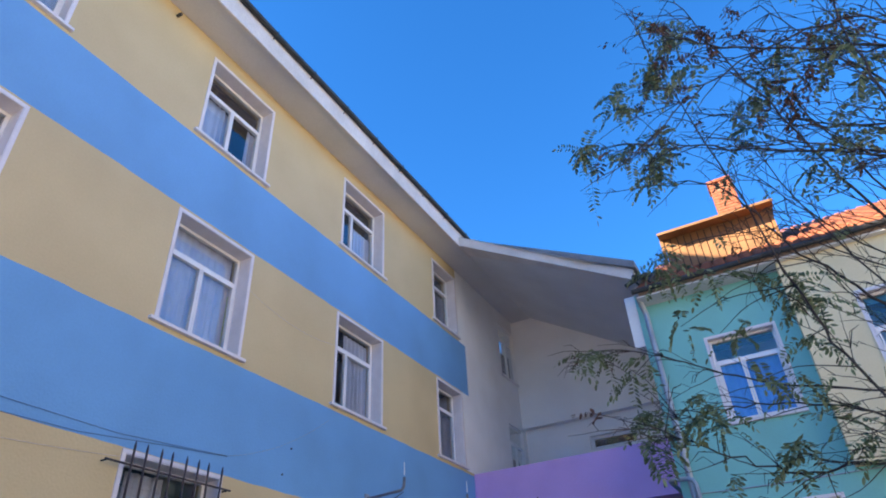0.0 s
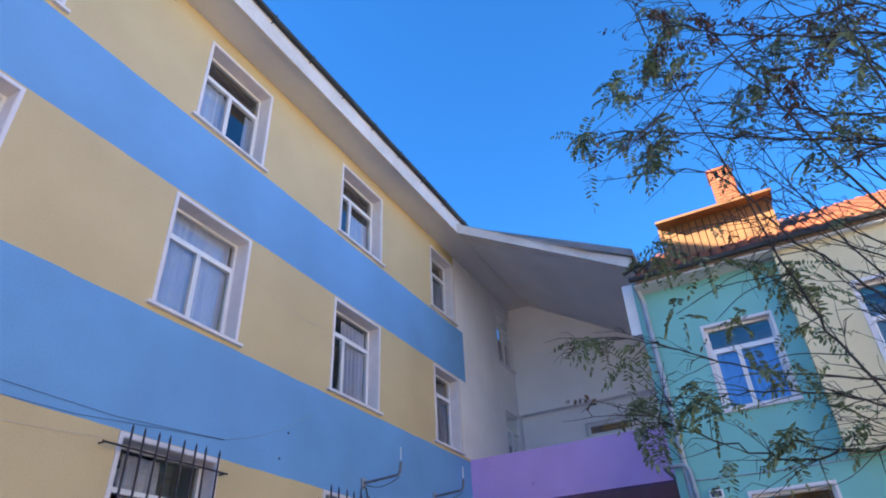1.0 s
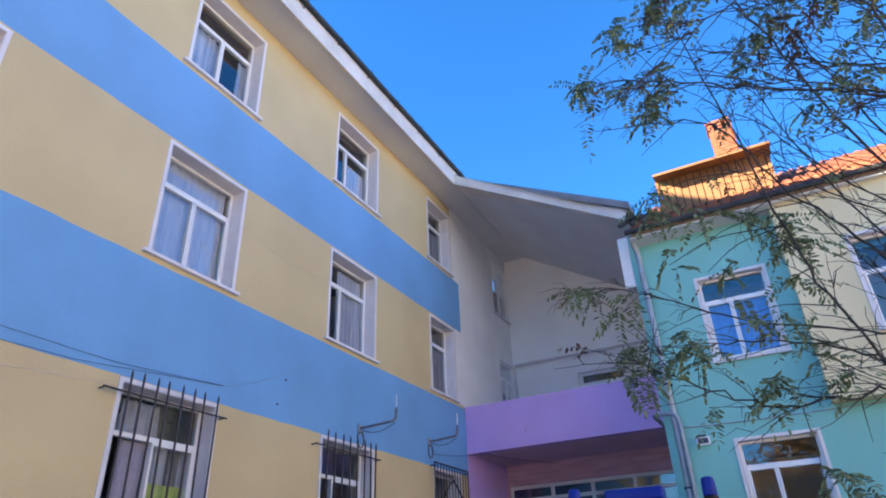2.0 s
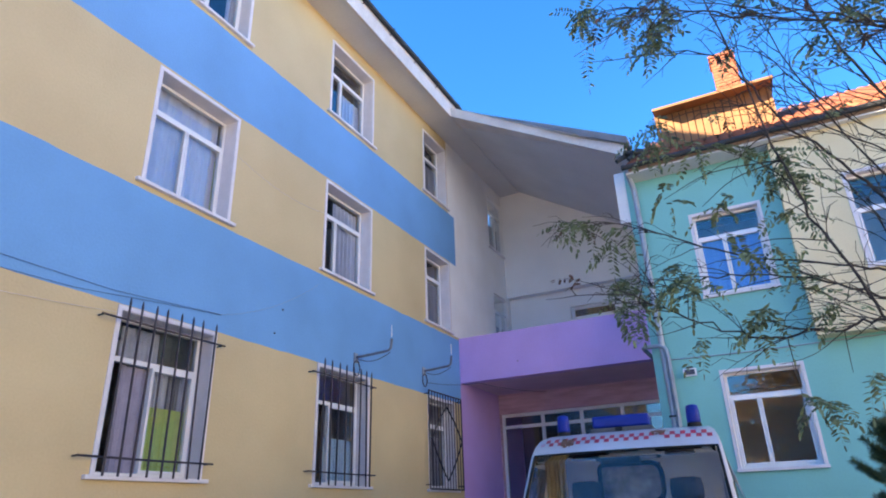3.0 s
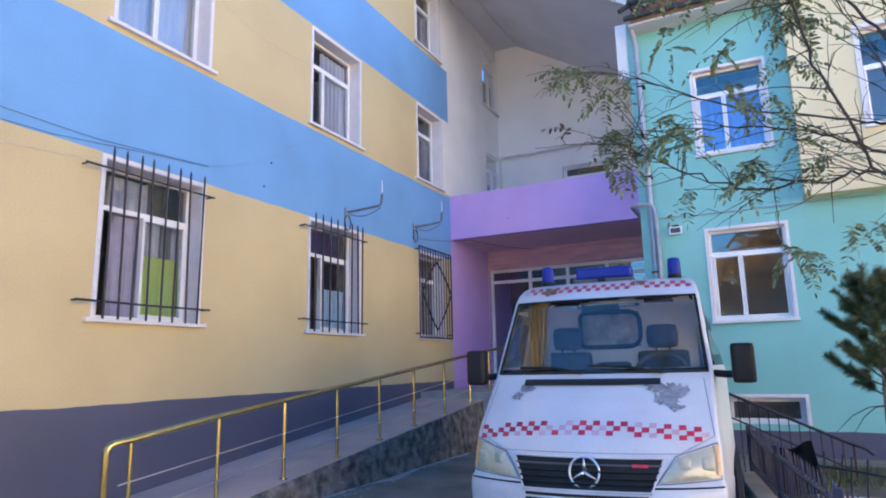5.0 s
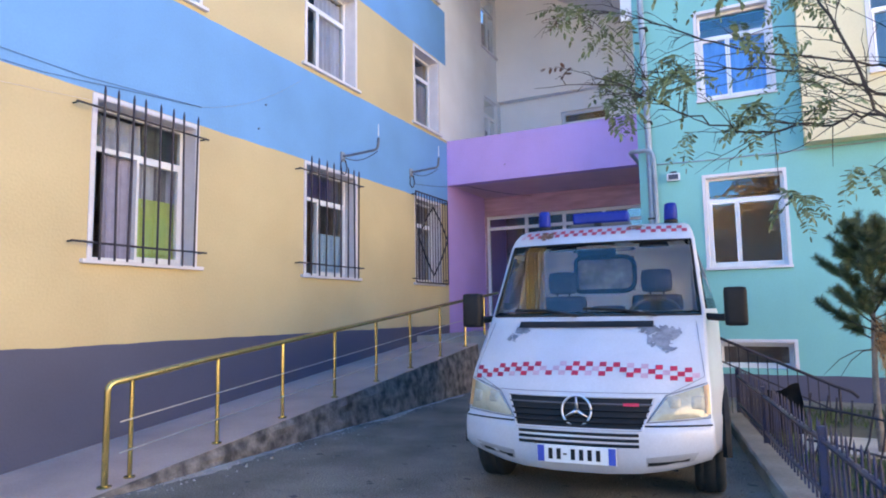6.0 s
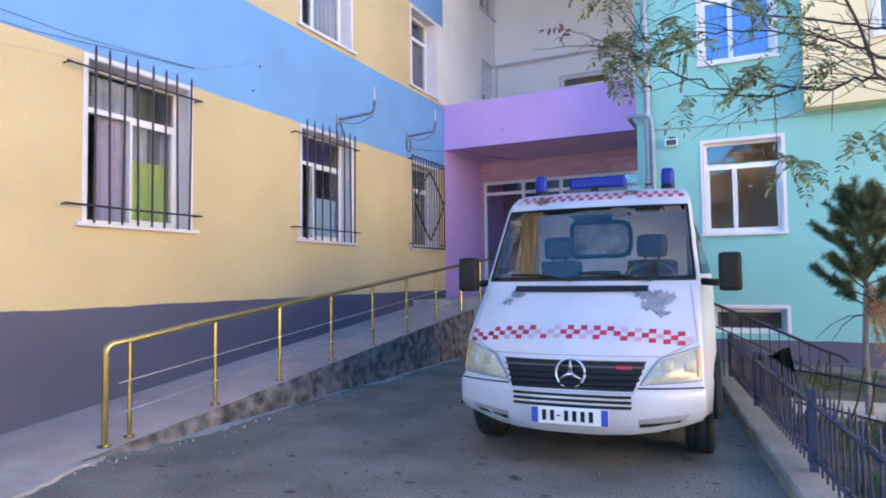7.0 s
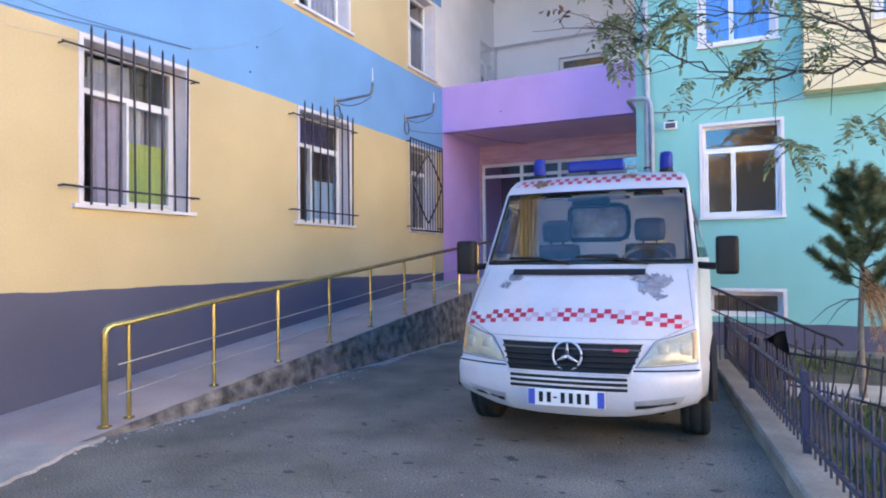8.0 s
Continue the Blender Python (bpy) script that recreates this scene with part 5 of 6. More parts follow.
box(bm, -0.34, 0.20, 2.03, 2.29, 2.221, 2.335, 0.028)
part("light_bar_lens", bm, M_blue_dome, lb, "blue light bar lens", smooth=True)
bm = bmesh.new()
box(bm, -0.12, -0.05, 1.99, 2.019, 2.165, 2.22, 0.004)
part("light_bar_foot", bm, M_black, lb)

# wheels
for x in (-0.82, 0.82):
    for y in (0.95, 4.02):
        bm = bmesh.new()
        prof = [(0.20, -0.10), (0.30, -0.105), (0.33, -0.085), (0.335, -0.05), (0.327, -0.045), (0.327, -0.035), (0.335, -0.03), (0.335, 0.03), (0.327, 0.035), (0.327, 0.045), (0.335, 0.05), (0.33, 0.085), (0.30, 0.105), (0.20, 0.10)]
        rr = [[bm.verts.new((x + w, y + r * math.cos(a), 0.335 + r * math.sin(a))) for r, w in prof] for a in (6.2832 * k / 40 for k in range(40))]
        for a in range(40):
            for k in range(len(prof) - 1):
                bm.faces.new((rr[a][k], rr[a][k + 1], rr[(a + 1) % 40][k + 1], rr[(a + 1) % 40][k]))
        wheel = part("tyre", bm, M_rubber, van, "worn black tyre", smooth=True)
        bm = bmesh.new()
        tube(bm, (x - 0.07, y, 0.335), (x + 0.07, y, 0.335), 0.203, seg=24)
        part("rim", bm, M_wire, wheel, "steel rim")
for s in (-1, 1):
    for y in (0.95, 4.02):
        bm = bmesh.new()
        sweep(bm, [(0.94 * s, y + 0.42 * math.cos(a), 0.34 + 0.42 * math.sin(a)) for a in (math.pi * (k / 16) for k in range(17))], 0.035, 6)
        part("wheel_arch", bm, M_black, van)
bm = bmesh.new()
box(bm, -0.62, 0.62, 0.35, 4.8, 0.26, 0.42)
part("chassis", bm, M_black, van)

# cab
bm = bmesh.new()
box(bm, -0.80, 0.80, 0.98, 1.40, 1.02, 1.27, 0.05)
box(bm, 0.18, 0.66, 1.10, 1.45, 1.22, 1.33, 0.04)
part("dashboard", bm, M_dash, van, "dark grey dashboard", smooth=True)
bm = bmesh.new()
box(bm, -0.84, 0.84, 1.0, 4.8, 0.43, 0.50)
part("cab_floor", bm, M_dash, van)
wm = pose(0, 2.30, 0)
bm = pierced((-0.745, 0.745), (0.51, 2.07), [(-0.37, 0.22, 1.55, 1.90)], 0.03)
pt = part("bulkhead", bm, M_inner, van, "white bulkhead with a small window")
pt.matrix_basis = wm
bm = bmesh.new()
sweep(bm, arc([(-0.37, -0.01, 1.7), (-0.37, -0.01, 1.90), (0.22, -0.01, 1.90), (0.22, -0.01, 1.55), (-0.37, -0.01, 1.55), (-0.37, -0.01, 1.7)]), 0.022, 6)
part("window_rubber", bm, M_black, pt)
bm = bmesh.new()
box(bm, -0.38, 0.23, 0.012, 0.018, 1.54, 1.91)
part("bulkhead_pane", bm, M_see_through, pt, "opaque grey pane painted with light from the rear windows")
for x, wide in ((-0.45, 0.46), (0.44, 0.46), (-0.02, 0.34)):
    low = abs(x) < 0.1
    bm = bmesh.new()
    box(bm, x - wide / 2, x + wide / 2, 1.55, 2.05, 0.80, 0.95, 0.05)
    seat = part("seat", bm, M_seat, van, "dark cloth cab seat", smooth=True)
    bm = bmesh.new()
    box(bm, x - wide / 2, x + wide / 2, 1.92, 2.06, 0.92, 1.40 if low else 1.50, 0.06)
    part("backrest", bm, M_seat, seat, smooth=True)
    if not low:
        bm = bmesh.new()
        box(bm, x - 0.14, x + 0.14, 1.94, 2.05, 1.52, 1.74, 0.07)
        hr = part("headrest", bm, M_seat, seat, smooth=True)
        for dx in (-0.06, 0.06):
            tb = bmesh.new()
            tube(tb, (x + dx, 2.0, 1.48), (x + dx, 2.0, 1.58), 0.008, seg=6)
            tb.to_mesh(me_tmp := bpy.data.meshes.new("headrest_rod"))
            tb.free()
            me_tmp.materials.append(M_seat)
            rod = new("headrest_rod", me_tmp)
            rod.parent = seat
bm = bmesh.new()
cw, nrm = Vector((0.44, 1.52, 1.33)), Vector((0, -0.62, 0.78))
e1, e2 = Vector((1, 0, 0)), Vector((0, 0.78, 0.62))
sweep(bm, [cw + 0.205 * (math.cos(a) * e1 + math.sin(a) * e2) for a in (6.2832 * k / 30 for k in range(31))], 0.017, 8)
for a in (0.0, 3.14, 4.7):
    tube(bm, cw - 0.02 * nrm, cw + 0.2 * (math.cos(a) * e1 + math.sin(a) * e2), 0.016, seg=6)
tube(bm, cw - 0.02 * nrm, cw - 0.22 * nrm, 0.035, seg=8)
part("steering_wheel", bm, M_dash, van, smooth=True)
bm = drape(-0.86, -0.66, 1.32, 2.0, 0.0, 26, 0.02, 3)
cu = part("cab_curtain", bm, M_amber, van, "ochre curtain beside the cab window")
cu.matrix_basis = pose(0.06, 1.85, 0)
bm = bmesh.new()
box(bm, -0.20, 0.14, 1.42, 1.47, 1.84, 1.97, 0.02)
part("sun_visor", bm, M_black, van)
bm = bmesh.new()
box(bm, -0.68, 0.68, 1.70, 2.29, 2.075, 2.085)
part("headlining", bm, M_inner, van)

# ---- trees ----
M_bark = mat("dark_bark", (0.065, 0.05, 0.045), 0.9, var=0.25, scale=9, fine=50, bump=0.6)
M_leaf = mat("locust_leaves", (0.22, 0.275, 0.145), 0.6, var=0.15, scale=4, fine=40, bump=0, island=0.45)
M_dead = mat("withered_leaves", (0.17, 0.085, 0.06), 0.8, var=0.2, scale=4, fine=40, bump=0, island=0.4)
M_needle = mat("pine_needles", (0.13, 0.17, 0.08), 0.6, var=0.2, scale=5, fine=40, bump=0, island=0.5)
M_dryneedle = mat("dry_pine_needles", (0.42, 0.24, 0.12), 0.8, var=0.2, scale=5, fine=40, bump=0, island=0.4)


def leafy_glow(m, share):
    """Lets light pass through thin leaves."""
    nt = m.node_tree
    b, out = nt.nodes["Principled BSDF"], nt.nodes["Material Output"]
    tr, mx = nt.nodes.new("ShaderNodeBsdfTranslucent"), nt.nodes.new("ShaderNodeMixShader")
    nt.links.new(b.inputs["Base Color"].links[0].from_socket, tr.inputs["Color"])
    mx.inputs[0].default_value = share
    nt.links.new(b.outputs[0], mx.inputs[1])
    nt.links.new(tr.outputs[0], mx.inputs[2])
    nt.links.new(mx.outputs[0], out.inputs["Surface"])


for m in (M_leaf, M_dead, M_needle):
    leafy_glow(m, 0.4)
rnd = random.Random(31)


def smooth_line(pts, n=7):
    """A flowing line through the points."""
    pts = [Vector(p) for p in pts]
    q = [2 * pts[0] - pts[1]] + pts + [2 * pts[-1] - pts[-2]]
    out = []
    for a, b, c, d in zip(q, q[1:], q[2:], q[3:]):
        for k in range(n):
            t = k / n
            out.append(0.5 * (2 * b + (c - a) * t + (2 * a - 5 * b + 4 * c - d) * t * t + (3 * b - a - 3 * c + d) * t ** 3))
    return out + [pts[-1]]


def frond(bm, base, way, length, pairs, size):
    """A feather leaf: leaflets in pairs along a thin, drooping stalk."""
    way = way.normalized()
    side = way.cross(Vector((rnd.gauss(0, 0.4), rnd.gauss(0, 0.4), 1))).normalized()
    p, d = base.copy(), way.copy()
    step = length / pairs
    for k in range(pairs + 1):
        q = p + d * step
        w = 0.0015
        bm.faces.new([bm.verts.new(v) for v in (p - side * w, p + side * w, q)])
        p = q
        d = (d + Vector((0, 0, -0.10))).normalized()
        tips = (side, -side) if k < pairs else (d,)
        for s in tips:
            if rnd.random() < 0.10:
                continue
            o = (s + d * 0.35 + Vector((rnd.gauss(0, 0.09), rnd.gauss(0, 0.09), rnd.gauss(-0.22, 0.12)))).normalized()
            z = size * rnd.uniform(0.75, 1.15)
            x = o.cross(Vector((rnd.gauss(0, 0.5), rnd.gauss(0, 0.5), 1))).normalized() * z * 0.20
            a = p + o * 0.003
            bm.faces.new([bm.verts.new(v) for v in (a, a + o * z * 0.35 + x, a + o * z * 0.8 + x * 0.7, a + o * z, a + o * z * 0.8 - x * 0.7, a + o * z * 0.35 - x)])


tree = thing("locust_tree", pose(0, 0, 0), "half-bare locust tree with feathery green and brown leaves", "tree")
bm = bmesh.new()
TRUNK = smooth_line([(2.75, 5.0, -0.05), (2.70, 5.0, 1.0), (2.55, 4.95, 2.0), (2.5, 4.9, 3.2), (2.45, 4.8, 4.6), (2.3, 4.7, 6.2)], 5)
sweep(bm, TRUNK, 0.1, 12, [0.17 - 0.13 * k / (len(TRUNK) - 1) for k in range(len(TRUNK))])
part("trunk", bm, M_bark, tree, "dark furrowed trunk", smooth=True)
# limbs: from the trunk, out over the yard; the last number is how leafy the outer part is
BOUGHS = [
    ([(2.52, 4.93, 2.6), (1.30, 4.6, 3.5), (1.04, 4.6, 3.84), (0.77, 4.6, 4.88), (0.52, 4.6, 5.9), (0.37, 4.6, 6.8)], 0.022, 0.9),
    ([(2.5, 4.9, 3.2), (1.40, 4.3, 3.84), (1.10, 4.2, 4.04), (0.66, 4.2, 4.28), (0.10, 4.2, 4.62), (-0.28, 4.2, 4.80)], 0.020, 0.85),
    ([(2.45, 4.8, 4.4), (1.73, 4.3, 4.62), (1.41, 4.2, 4.83), (0.55, 4.2, 5.40), (0.10, 4.2, 5.86)], 0.026, 1.1),
    ([(2.54, 4.95, 2.1), (0.95, 4.7, 2.3), (0.62, 4.6, 2.75), (0.42, 4.6, 3.44), (0.31, 4.6, 4.28), (0.08, 4.6, 5.74), (0.0, 4.6, 6.5)], 0.018, 0.6),
    ([(2.52, 4.95, 2.5), (1.25, 5.7, 2.97), (0.80, 5.8, 3.12), (-0.12, 5.8, 3.46), (-0.75, 5.8, 3.82), (-1.28, 5.8, 3.99)], 0.020, 1.15),
    ([(2.52, 4.95, 2.4), (1.17, 5.0, 2.96), (0.90, 5.0, 3.44), (0.51, 5.0, 4.07), (0.20, 5.0, 4.75), (-0.30, 5.0, 4.97)], 0.024, 1.0),
    ([(2.56, 4.95, 2.0), (0.91, 4.8, 2.43), (0.52, 4.8, 2.46), (0.08, 4.8, 2.46), (-0.38, 4.75, 2.67), (-0.62, 4.5, 2.77)], 0.018, 0.7),
    ([(2.54, 4.95, 2.2), (1.04, 5.2, 2.63), (0.47, 5.2, 2.90), (-0.12, 5.2, 3.03), (-0.55, 5.0, 2.95)], 0.018, 0.8),
    ([(2.5, 4.9, 3.0), (1.35, 4.0, 3.65), (1.20, 4.0, 4.50), (1.24, 4.0, 5.47)], 0.026, 0.9),
    ([(2.48, 4.85, 3.7), (1.57, 3.9, 4.21), (1.19, 3.8, 4.82), (0.31, 3.8, 4.72), (-0.20, 3.7, 4.27)], 0.016, 0.8),
    ([(2.5, 4.9, 3.1), (1.62, 5.9, 3.77), (0.93, 6.0, 4.44), (0.60, 6.0, 4.81), (0.22, 6.0, 4.34)], 0.016, 2.0),
    ([(2.5, 4.9, 3.4), (1.7, 4.6, 4.3), (1.3, 4.6, 5.2), (1.0, 4.7, 6.2)], 0.024, 0.5),
    ([(2.48, 4.85, 3.9), (1.8, 5.0, 4.6), (1.2, 5.1, 5.0), (0.6, 5.1, 5.3)], 0.020, 0.6),
    ([(2.45, 4.8, 4.5), (1.9, 4.5, 5.2), (1.5, 4.4, 5.9), (1.2, 4.4, 6.6)], 0.022, 0.6),
    ([(2.5, 4.9, 3.0), (1.6, 4.5, 3.8), (1.0, 4.4, 4.3), (0.3, 4.3, 4.6)], 0.018, 0.5),
    ([(2.5, 4.9, 2.8), (1.5, 5.2, 3.5), (0.9, 5.3, 4.2), (0.5, 5.3, 5.0)], 0.016, 0.4),
    ([(2.45, 4.8, 4.9), (1.7, 4.8, 5.3), (1.1, 4.8, 5.5), (0.5, 4.7, 5.6)], 0.020, 0.6),
    ([(2.52, 4.95, 2.3), (1.25, 4.9, 3.0), (0.75, 4.9, 4.1), (0.45, 4.9, 5.2)], 0.016, 0.5),
    ([(2.5, 4.9, 2.6), (1.4, 4.7, 3.6), (1.0, 4.7, 4.7), (0.75, 4.7, 5.9)], 0.018, 0.6),
    ([(2.5, 4.9, 2.0), (1.3, 5.4, 2.6), (0.9, 5.4, 3.5), (0.55, 5.4, 4.6)], 0.014, 0.4),
    ([(2.45, 4.8, 4.8), (1.6, 4.4, 5.6), (1.0, 4.4, 6.1), (0.6, 4.5, 6.9)], 0.022, 1.0),
    ([(2.45, 4.8, 4.0), (1.5, 5.2, 4.9), (0.9, 5.3, 5.4), (0.3, 5.2, 5.7)], 0.020, 1.1),
]
twigs, leaves, dead = bmesh.new(), bmesh.new(), bmesh.new()
lines = []


def spray(bm, at, way, many):
    """A bunch of feather leaves that fan out from one shoot and droop."""
    brown = bm is dead
    for _ in range(many):
        dd = way * 0.6 + Vector((rnd.gauss(0, 0.6), rnd.gauss(0, 0.6), rnd.gauss(-0.35, 0.35)))
        frond(bm, at, dd, rnd.uniform(0.16, 0.26) * (0.5 if brown else 1), rnd.randint(3, 4) if brown else rnd.randint(8, 10), rnd.uniform(0.042, 0.058))


def hang(bm, limbs, tip):
    """A thin shoot from the nearest limb that lies towards the trunk, out to tip."""
    root = min((p for li in limbs for p in li[4:] if p.x > tip.x - 0.05), key=lambda p: (p - tip).length + 0.8 * abs(p.z - tip.z))
    mid = root.lerp(tip, 0.55) + Vector((0, 0, 0.10 * (root - tip).length))
    sweep(bm, smooth_line([root, mid, tip], 4), 0.004, 4, [0.0045 - 0.0003 * k for k in range(9)])


for pts, rad, leafy in BOUGHS:
    line = smooth_line(pts, 7)
    n = len(line)
    bm = bmesh.new()
    line = [p + Vector((rnd.gauss(0, 0.008), rnd.gauss(0, 0.008), rnd.gauss(0, 0.012))) for p in line]
    sweep(bm, line, rad, 7, [rad * (0.50 - 0.42 * k / (n - 1)) + 0.002 for k in range(n)])
    part("limb", bm, M_bark, tree, smooth=True)
    for k in range(6, n):
        f = k / (n - 1)
        if rnd.random() > 0.82:
            continue
        d0 = (line[k] - line[k - 1]).normalized()
        way = (d0 * 1.1 + Vector((rnd.gauss(-0.25, 0.45), rnd.gauss(0, 0.45), rnd.gauss(0.12, 0.45)))).normalized()
        length = rnd.uniform(0.25, 0.8) * (1.15 - 0.4 * f)
        tw, p, d = [line[k]], line[k].copy(), way.copy()
        for _ in range(6):
            p = p + d * length / 6
            d = (d + Vector((rnd.gauss(-0.03, 0.12), rnd.gauss(0, 0.12), rnd.gauss(-0.05, 0.12)))).normalized()
            tw.append(p.copy())
        sweep(twigs, tw, 0.004, 4, [0.0045 - 0.0005 * i for i in range(7)])
        for sub in range(rnd.randint(1, 3)):
            a = tw[rnd.randint(2, 5)]
            dd = (d + Vector((rnd.gauss(0, 0.7), rnd.gauss(0, 0.7), rnd.gauss(0, 0.6)))).normalized()
            b = a + dd * rnd.uniform(0.06, 0.2)
            sweep(twigs, [a, a.lerp(b, 0.5) + Vector((0, 0, 0.04)), b], 0.002, 4, [0.003, 0.0025, 0.0015])
        if rnd.random() < 0.24 * leafy * f:
            spray(leaves if rnd.random() < 0.6 else dead, tw[5], d, rnd.randint(1, 3))
    lines.append(line)
# sprays of leaves hang where the frame of limbs ends: x, z and how many
SPRAYS = ((0.18, 6.68, 6), (0.22, 6.3, 7), (-0.11, 5.84, 12), (-0.43, 5.68, 9), (-0.3, 5.45, 8), (-0.73, 5.39, 9), (-0.22, 4.82, 11), (0.7, 5.44, 9), (0.44, 5.06, 4), (0.96, 4.34, 9), (1.11, 4.71, 5),
    (-0.4, 4.01, 9), (0.02, 3.71, 4), (0.2, 3.74, 4), (0.36, 3.56, 11), (-0.36, 3.57, 2), (-0.12, 3.49, 3), (-0.99, 3.44, 5), (-0.72, 3.22, 3), (-0.66, 2.97, 8), (-0.48, 3.0, 4),
    (-0.74, 2.72, 5), (0.01, 2.93, 5), (-0.3, 2.82, 8), (-0.06, 2.63, 6), (0.32, 3.18, 4), (0.36, 2.66, 6), (0.22, 2.08, 5), (0.5, 2.18, 3),
    (1.3, 5.0, 6), (1.5, 4.5, 5), (1.4, 5.9, 6), (0.9, 5.75, 5), (1.2, 4.0, 5))
for sx, sz, many in SPRAYS:
    tip = Vector((sx, 4.7 + rnd.uniform(-0.25, 0.25), sz))
    hang(twigs, lines, tip)
    for _ in range(2):
        spray(leaves, tip + Vector((rnd.gauss(0.05, 0.07), rnd.gauss(0, 0.07), rnd.gauss(0.02, 0.05))), Vector((-0.12, 0, 0.05)), many)
for sx, sz in ((0.18, 5.79), (0.77, 6.03), (0.82, 5.04), (1.28, 5.59), (1.54, 5.74), (0.48, 6.09), (1.1, 5.2)):
    for _ in range(6):
        tip = Vector((sx + rnd.gauss(0, 0.16), 4.7 + rnd.uniform(-0.25, 0.25), sz + rnd.gauss(0, 0.1)))
        hang(twigs, lines, tip)
        spray(dead, tip, Vector((-0.2, 0, -0.6)), 4)
tagged(part("twig_growth", twigs, M_bark, tree, "thin bare twigs"), kind="stuff")
tagged(part("crown", leaves, M_leaf, tree, "sparse feathery green leaves"), kind="stuff")
tagged(part("withered_leaves", dead, M_dead, tree, "curled brown leaves and pods"), kind="stuff")

# young pine behind the fence
pine = thing("young_pine", pose(0.97, 7.35, 0.04), "young pine with a bare trunk and ragged crown", "pine tree")
bm = bmesh.new()
line = smooth_line([(0, 0, 0), (-0.015, 0, 0.5), (0.0, 0.01, 1.0), (0.02, 0, 1.5), (0.03, 0, 1.95)], 5)
sweep(bm, line, 0.03, 8, [0.034 - 0.026 * k / (len(line) - 1) for k in range(len(line))])
part("trunk", bm, mat("pale_pine_bark", (0.26, 0.21, 0.18), 0.9, var=0.2, scale=12, fine=60, bump=0.6), pine, "thin grey-brown trunk", smooth=True)
green, dry = bmesh.new(), bmesh.new()


def tuft(bm, p, d, n, size):
    for _ in range(n):
        o = (d + Vector((rnd.gauss(0, 0.55), rnd.gauss(0, 0.55), rnd.gauss(0.1, 0.5)))).normalized()
        s = o.orthogonal().normalized() * 0.0022
        q = p + Vector((rnd.gauss(0, 0.01), rnd.gauss(0, 0.01), rnd.gauss(0, 0.01)))
        e = q + o * size * rnd.uniform(0.6, 1.1)
        bm.faces.new([bm.verts.new(v) for v in (q - s, q + s, e + s * 0.3, e - s * 0.3)])


def brush(bm, a, b, size, n):
    """Needles all round a shoot, raked forward, like a bottle brush."""
    along = (b - a).normalized()
    for _ in range(n):
        t = rnd.random() ** 0.8
        side = Vector((rnd.gauss(0, 1), rnd.gauss(0, 1), rnd.gauss(0.15, 1)))
        side = (side - along * side.dot(along)).normalized()
        o = (side + along * rnd.uniform(0.35, 1.0)).normalized()
        q, s = a.lerp(b, t), o.orthogonal().normalized() * 0.0022
        e = q + o * size * rnd.uniform(0.65, 1.1)
        bm.faces.new([bm.verts.new(v) for v in (q - s, q + s, e + s * 0.3, e - s * 0.3)])


for k in range(36):
    f = k / 35
    z = 0.98 + 0.92 * f ** 0.95
    a = k * 2.4 + rnd.gauss(0, 0.3)
    reach = (0.62 - 0.46 * f) * rnd.uniform(0.75, 1.12) * min(1.0, 0.55 + 3.0 * f)
    d = Vector((math.cos(a), math.sin(a), 0.22 + 0.6 * f)).normalized()
    base = Vector((0.02, 0, z))
    br = [base + d * reach * t + Vector((0, 0, 0.10 * t * t)) for t in (0, 0.33, 0.66, 1)]
    bm = bmesh.new()
    sweep(bm, br, 0.005, 5, [0.009, 0.007, 0.005, 0.003])
    part("branch", bm, M_bark, pine)
    brush(green, br[1], br[3], 0.068, int(800 * reach) + 80)
    for j in range(5):
        t = rnd.uniform(0.35, 0.95)
        p = base + d * reach * t + Vector((0, 0, 0.10 * t * t))
        w = (d + Vector((rnd.gauss(0, 0.6), rnd.gauss(0, 0.6), rnd.gauss(0.45, 0.35)))).normalized()
        q = p + w * rnd.uniform(0.10, 0.20)
        sweep(twig_bm := bmesh.new(), [p, p.lerp(q, 0.5), q], 0.003, 4, [0.004, 0.003, 0.002])
        part("branch", twig_bm, M_bark, pine)
        brush(green, p, q, 0.062, 210)
brush(green, Vector((0.03, 0, 1.78)), Vector((0.03, 0, 2.02)), 0.07, 200)
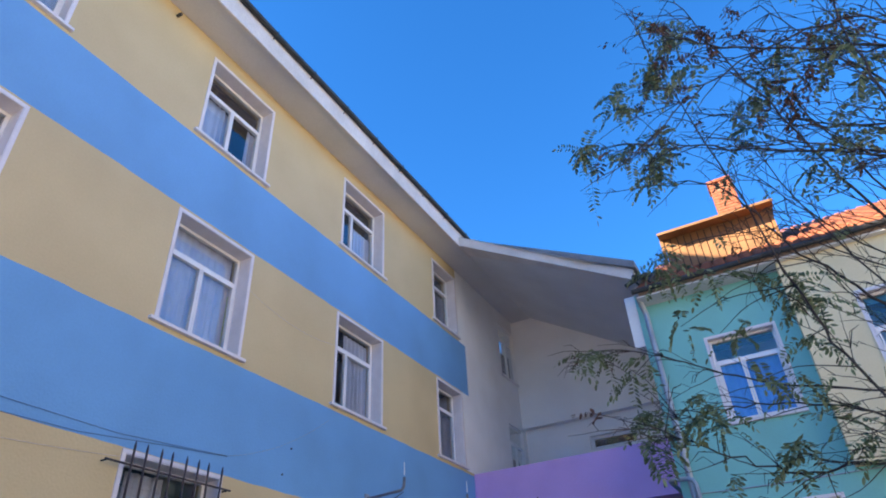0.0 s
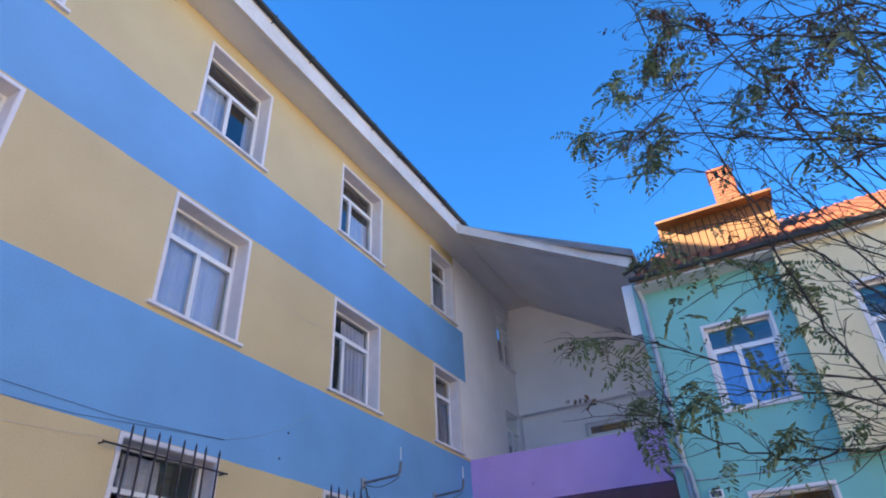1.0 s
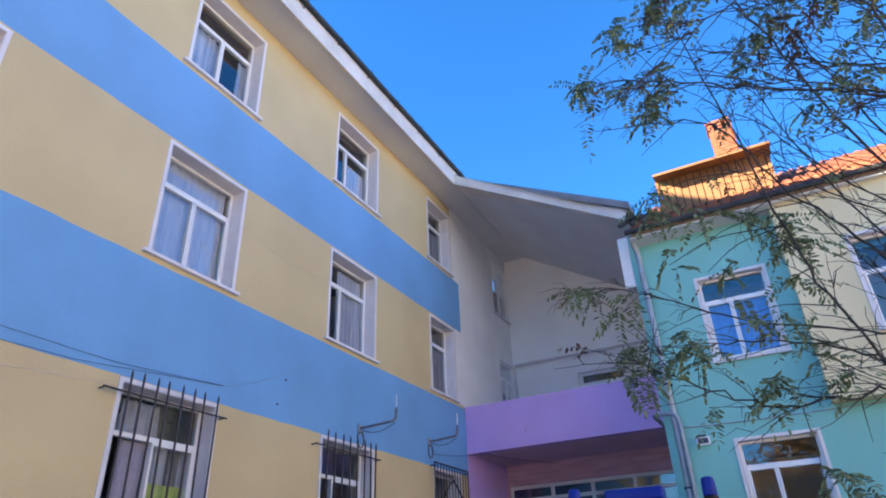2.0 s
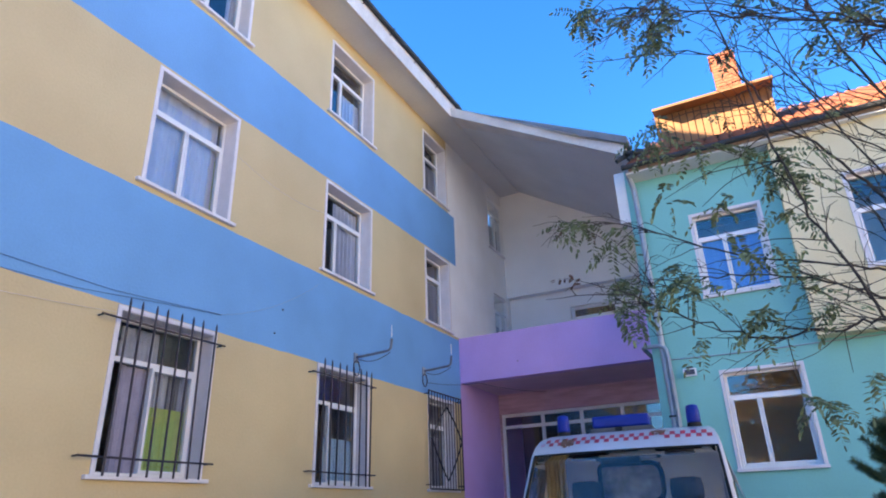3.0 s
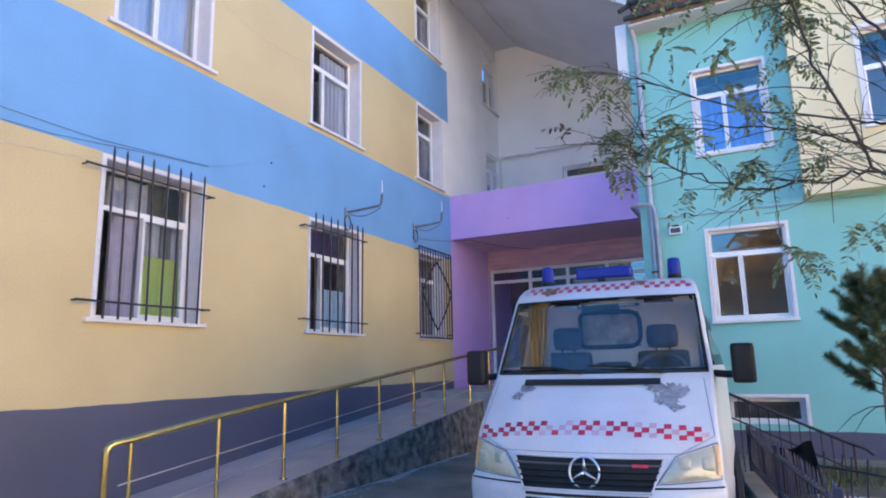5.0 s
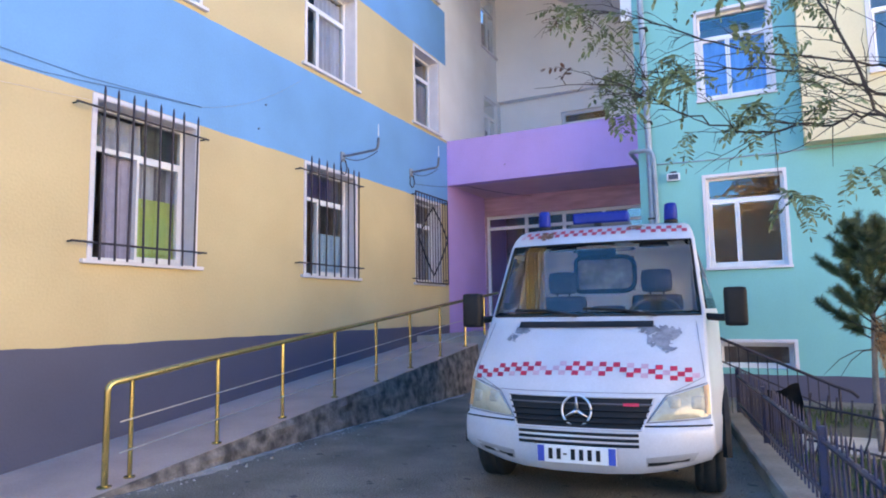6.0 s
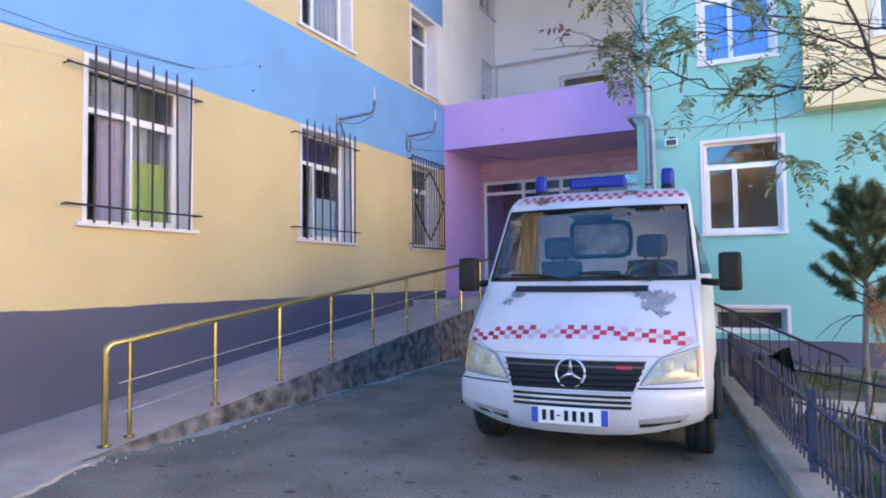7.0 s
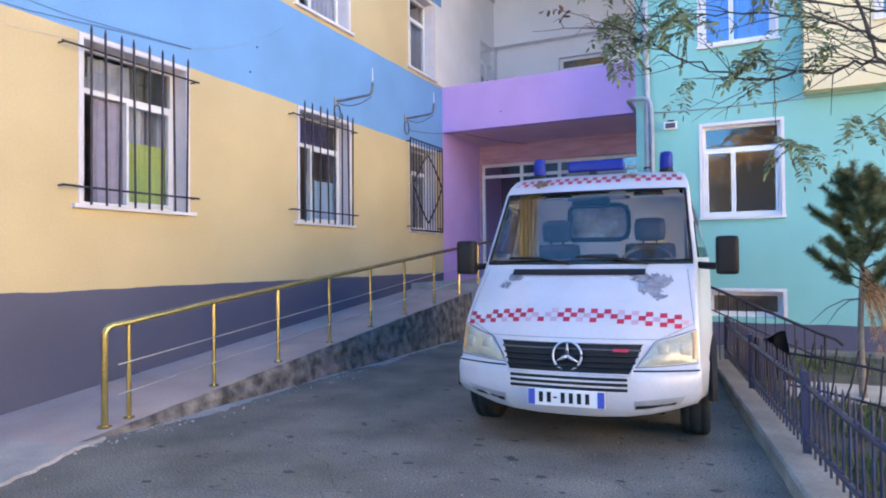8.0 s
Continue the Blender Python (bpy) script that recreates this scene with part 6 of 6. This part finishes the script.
for k in range(22):
    a = rnd.gauss(0.0, 0.7)
    d = Vector((math.cos(a), math.sin(a), -0.15)).normalized()
    r = rnd.uniform(0.2, 0.5)
    base = Vector((0.0, 0, rnd.uniform(0.95, 1.25)))
    br = [base + d * r * t + Vector((0, 0, -0.38 * t * t)) for t in (0, 0.33, 0.66, 1)]
    bm = bmesh.new()
    sweep(bm, br, 0.004, 5, [0.005, 0.004, 0.003, 0.002])
    part("branch", bm, M_bark, pine)
    for j in range(6):
        t = 0.15 + 0.85 * j / 5
        tuft(dry, base + d * r * t + Vector((0, 0, -0.38 * t * t)), d * 0.5 + Vector((0, 0, -1.0)), 14, 0.10)
for a, r in ((2.9, 0.42), (3.4, 0.3)):
    d = Vector((math.cos(a), math.sin(a), 0))
    bm = bmesh.new()
    sweep(bm, [Vector((0, 0, 0.93)) + d * r * t + Vector((0, 0, -0.30 * t * t + 0.05 * t)) for t in (0, 0.33, 0.66, 1)], 0.004, 5, [0.006, 0.005, 0.004, 0.002])
    part("branch", bm, M_bark, pine, "bare dead branch")
tagged(part("crown", green, M_needle, pine, "dense dark green needles"), kind="stuff")
tagged(part("dry_needles", dry, M_dryneedle, pine, "dry orange-brown needles"), kind="stuff")

# woods behind the camera's side of the yard, seen only as a reflection in the panes
M_woods = mat("far_woods_foliage", (0.42, 0.29, 0.14), 0.9, var=0.3, scale=0.6, fine=6, island=0.6)
leafy_glow(M_woods, 0.45)
bm = bmesh.new()
rw = random.Random(77)
for k in range(1700):
    x, y = rw.uniform(-4, 32), rw.uniform(-34, -27)
    z = 12.0 * rw.random() ** 1.15 * (0.86 + 0.14 * math.sin(x * 0.7) * math.cos(x * 0.23))
    r = rw.uniform(0.45, 1.0)
    for _ in range(42):
        c = Vector((x + rw.gauss(0, r), y + rw.gauss(0, r * 0.5), z + rw.gauss(0, r * 0.6)))
        u = Vector((rw.gauss(0, 1), rw.gauss(0, 1), rw.gauss(0, 1))).normalized() * r * 0.24
        v = u.orthogonal().normalized() * r * 0.16
        bm.faces.new([bm.verts.new(q) for q in (c - u, c + v, c + u, c - v)])
tagged(part("woods", bm, M_woods), "brown autumn woods beyond the yard", "woods", kind="stuff")
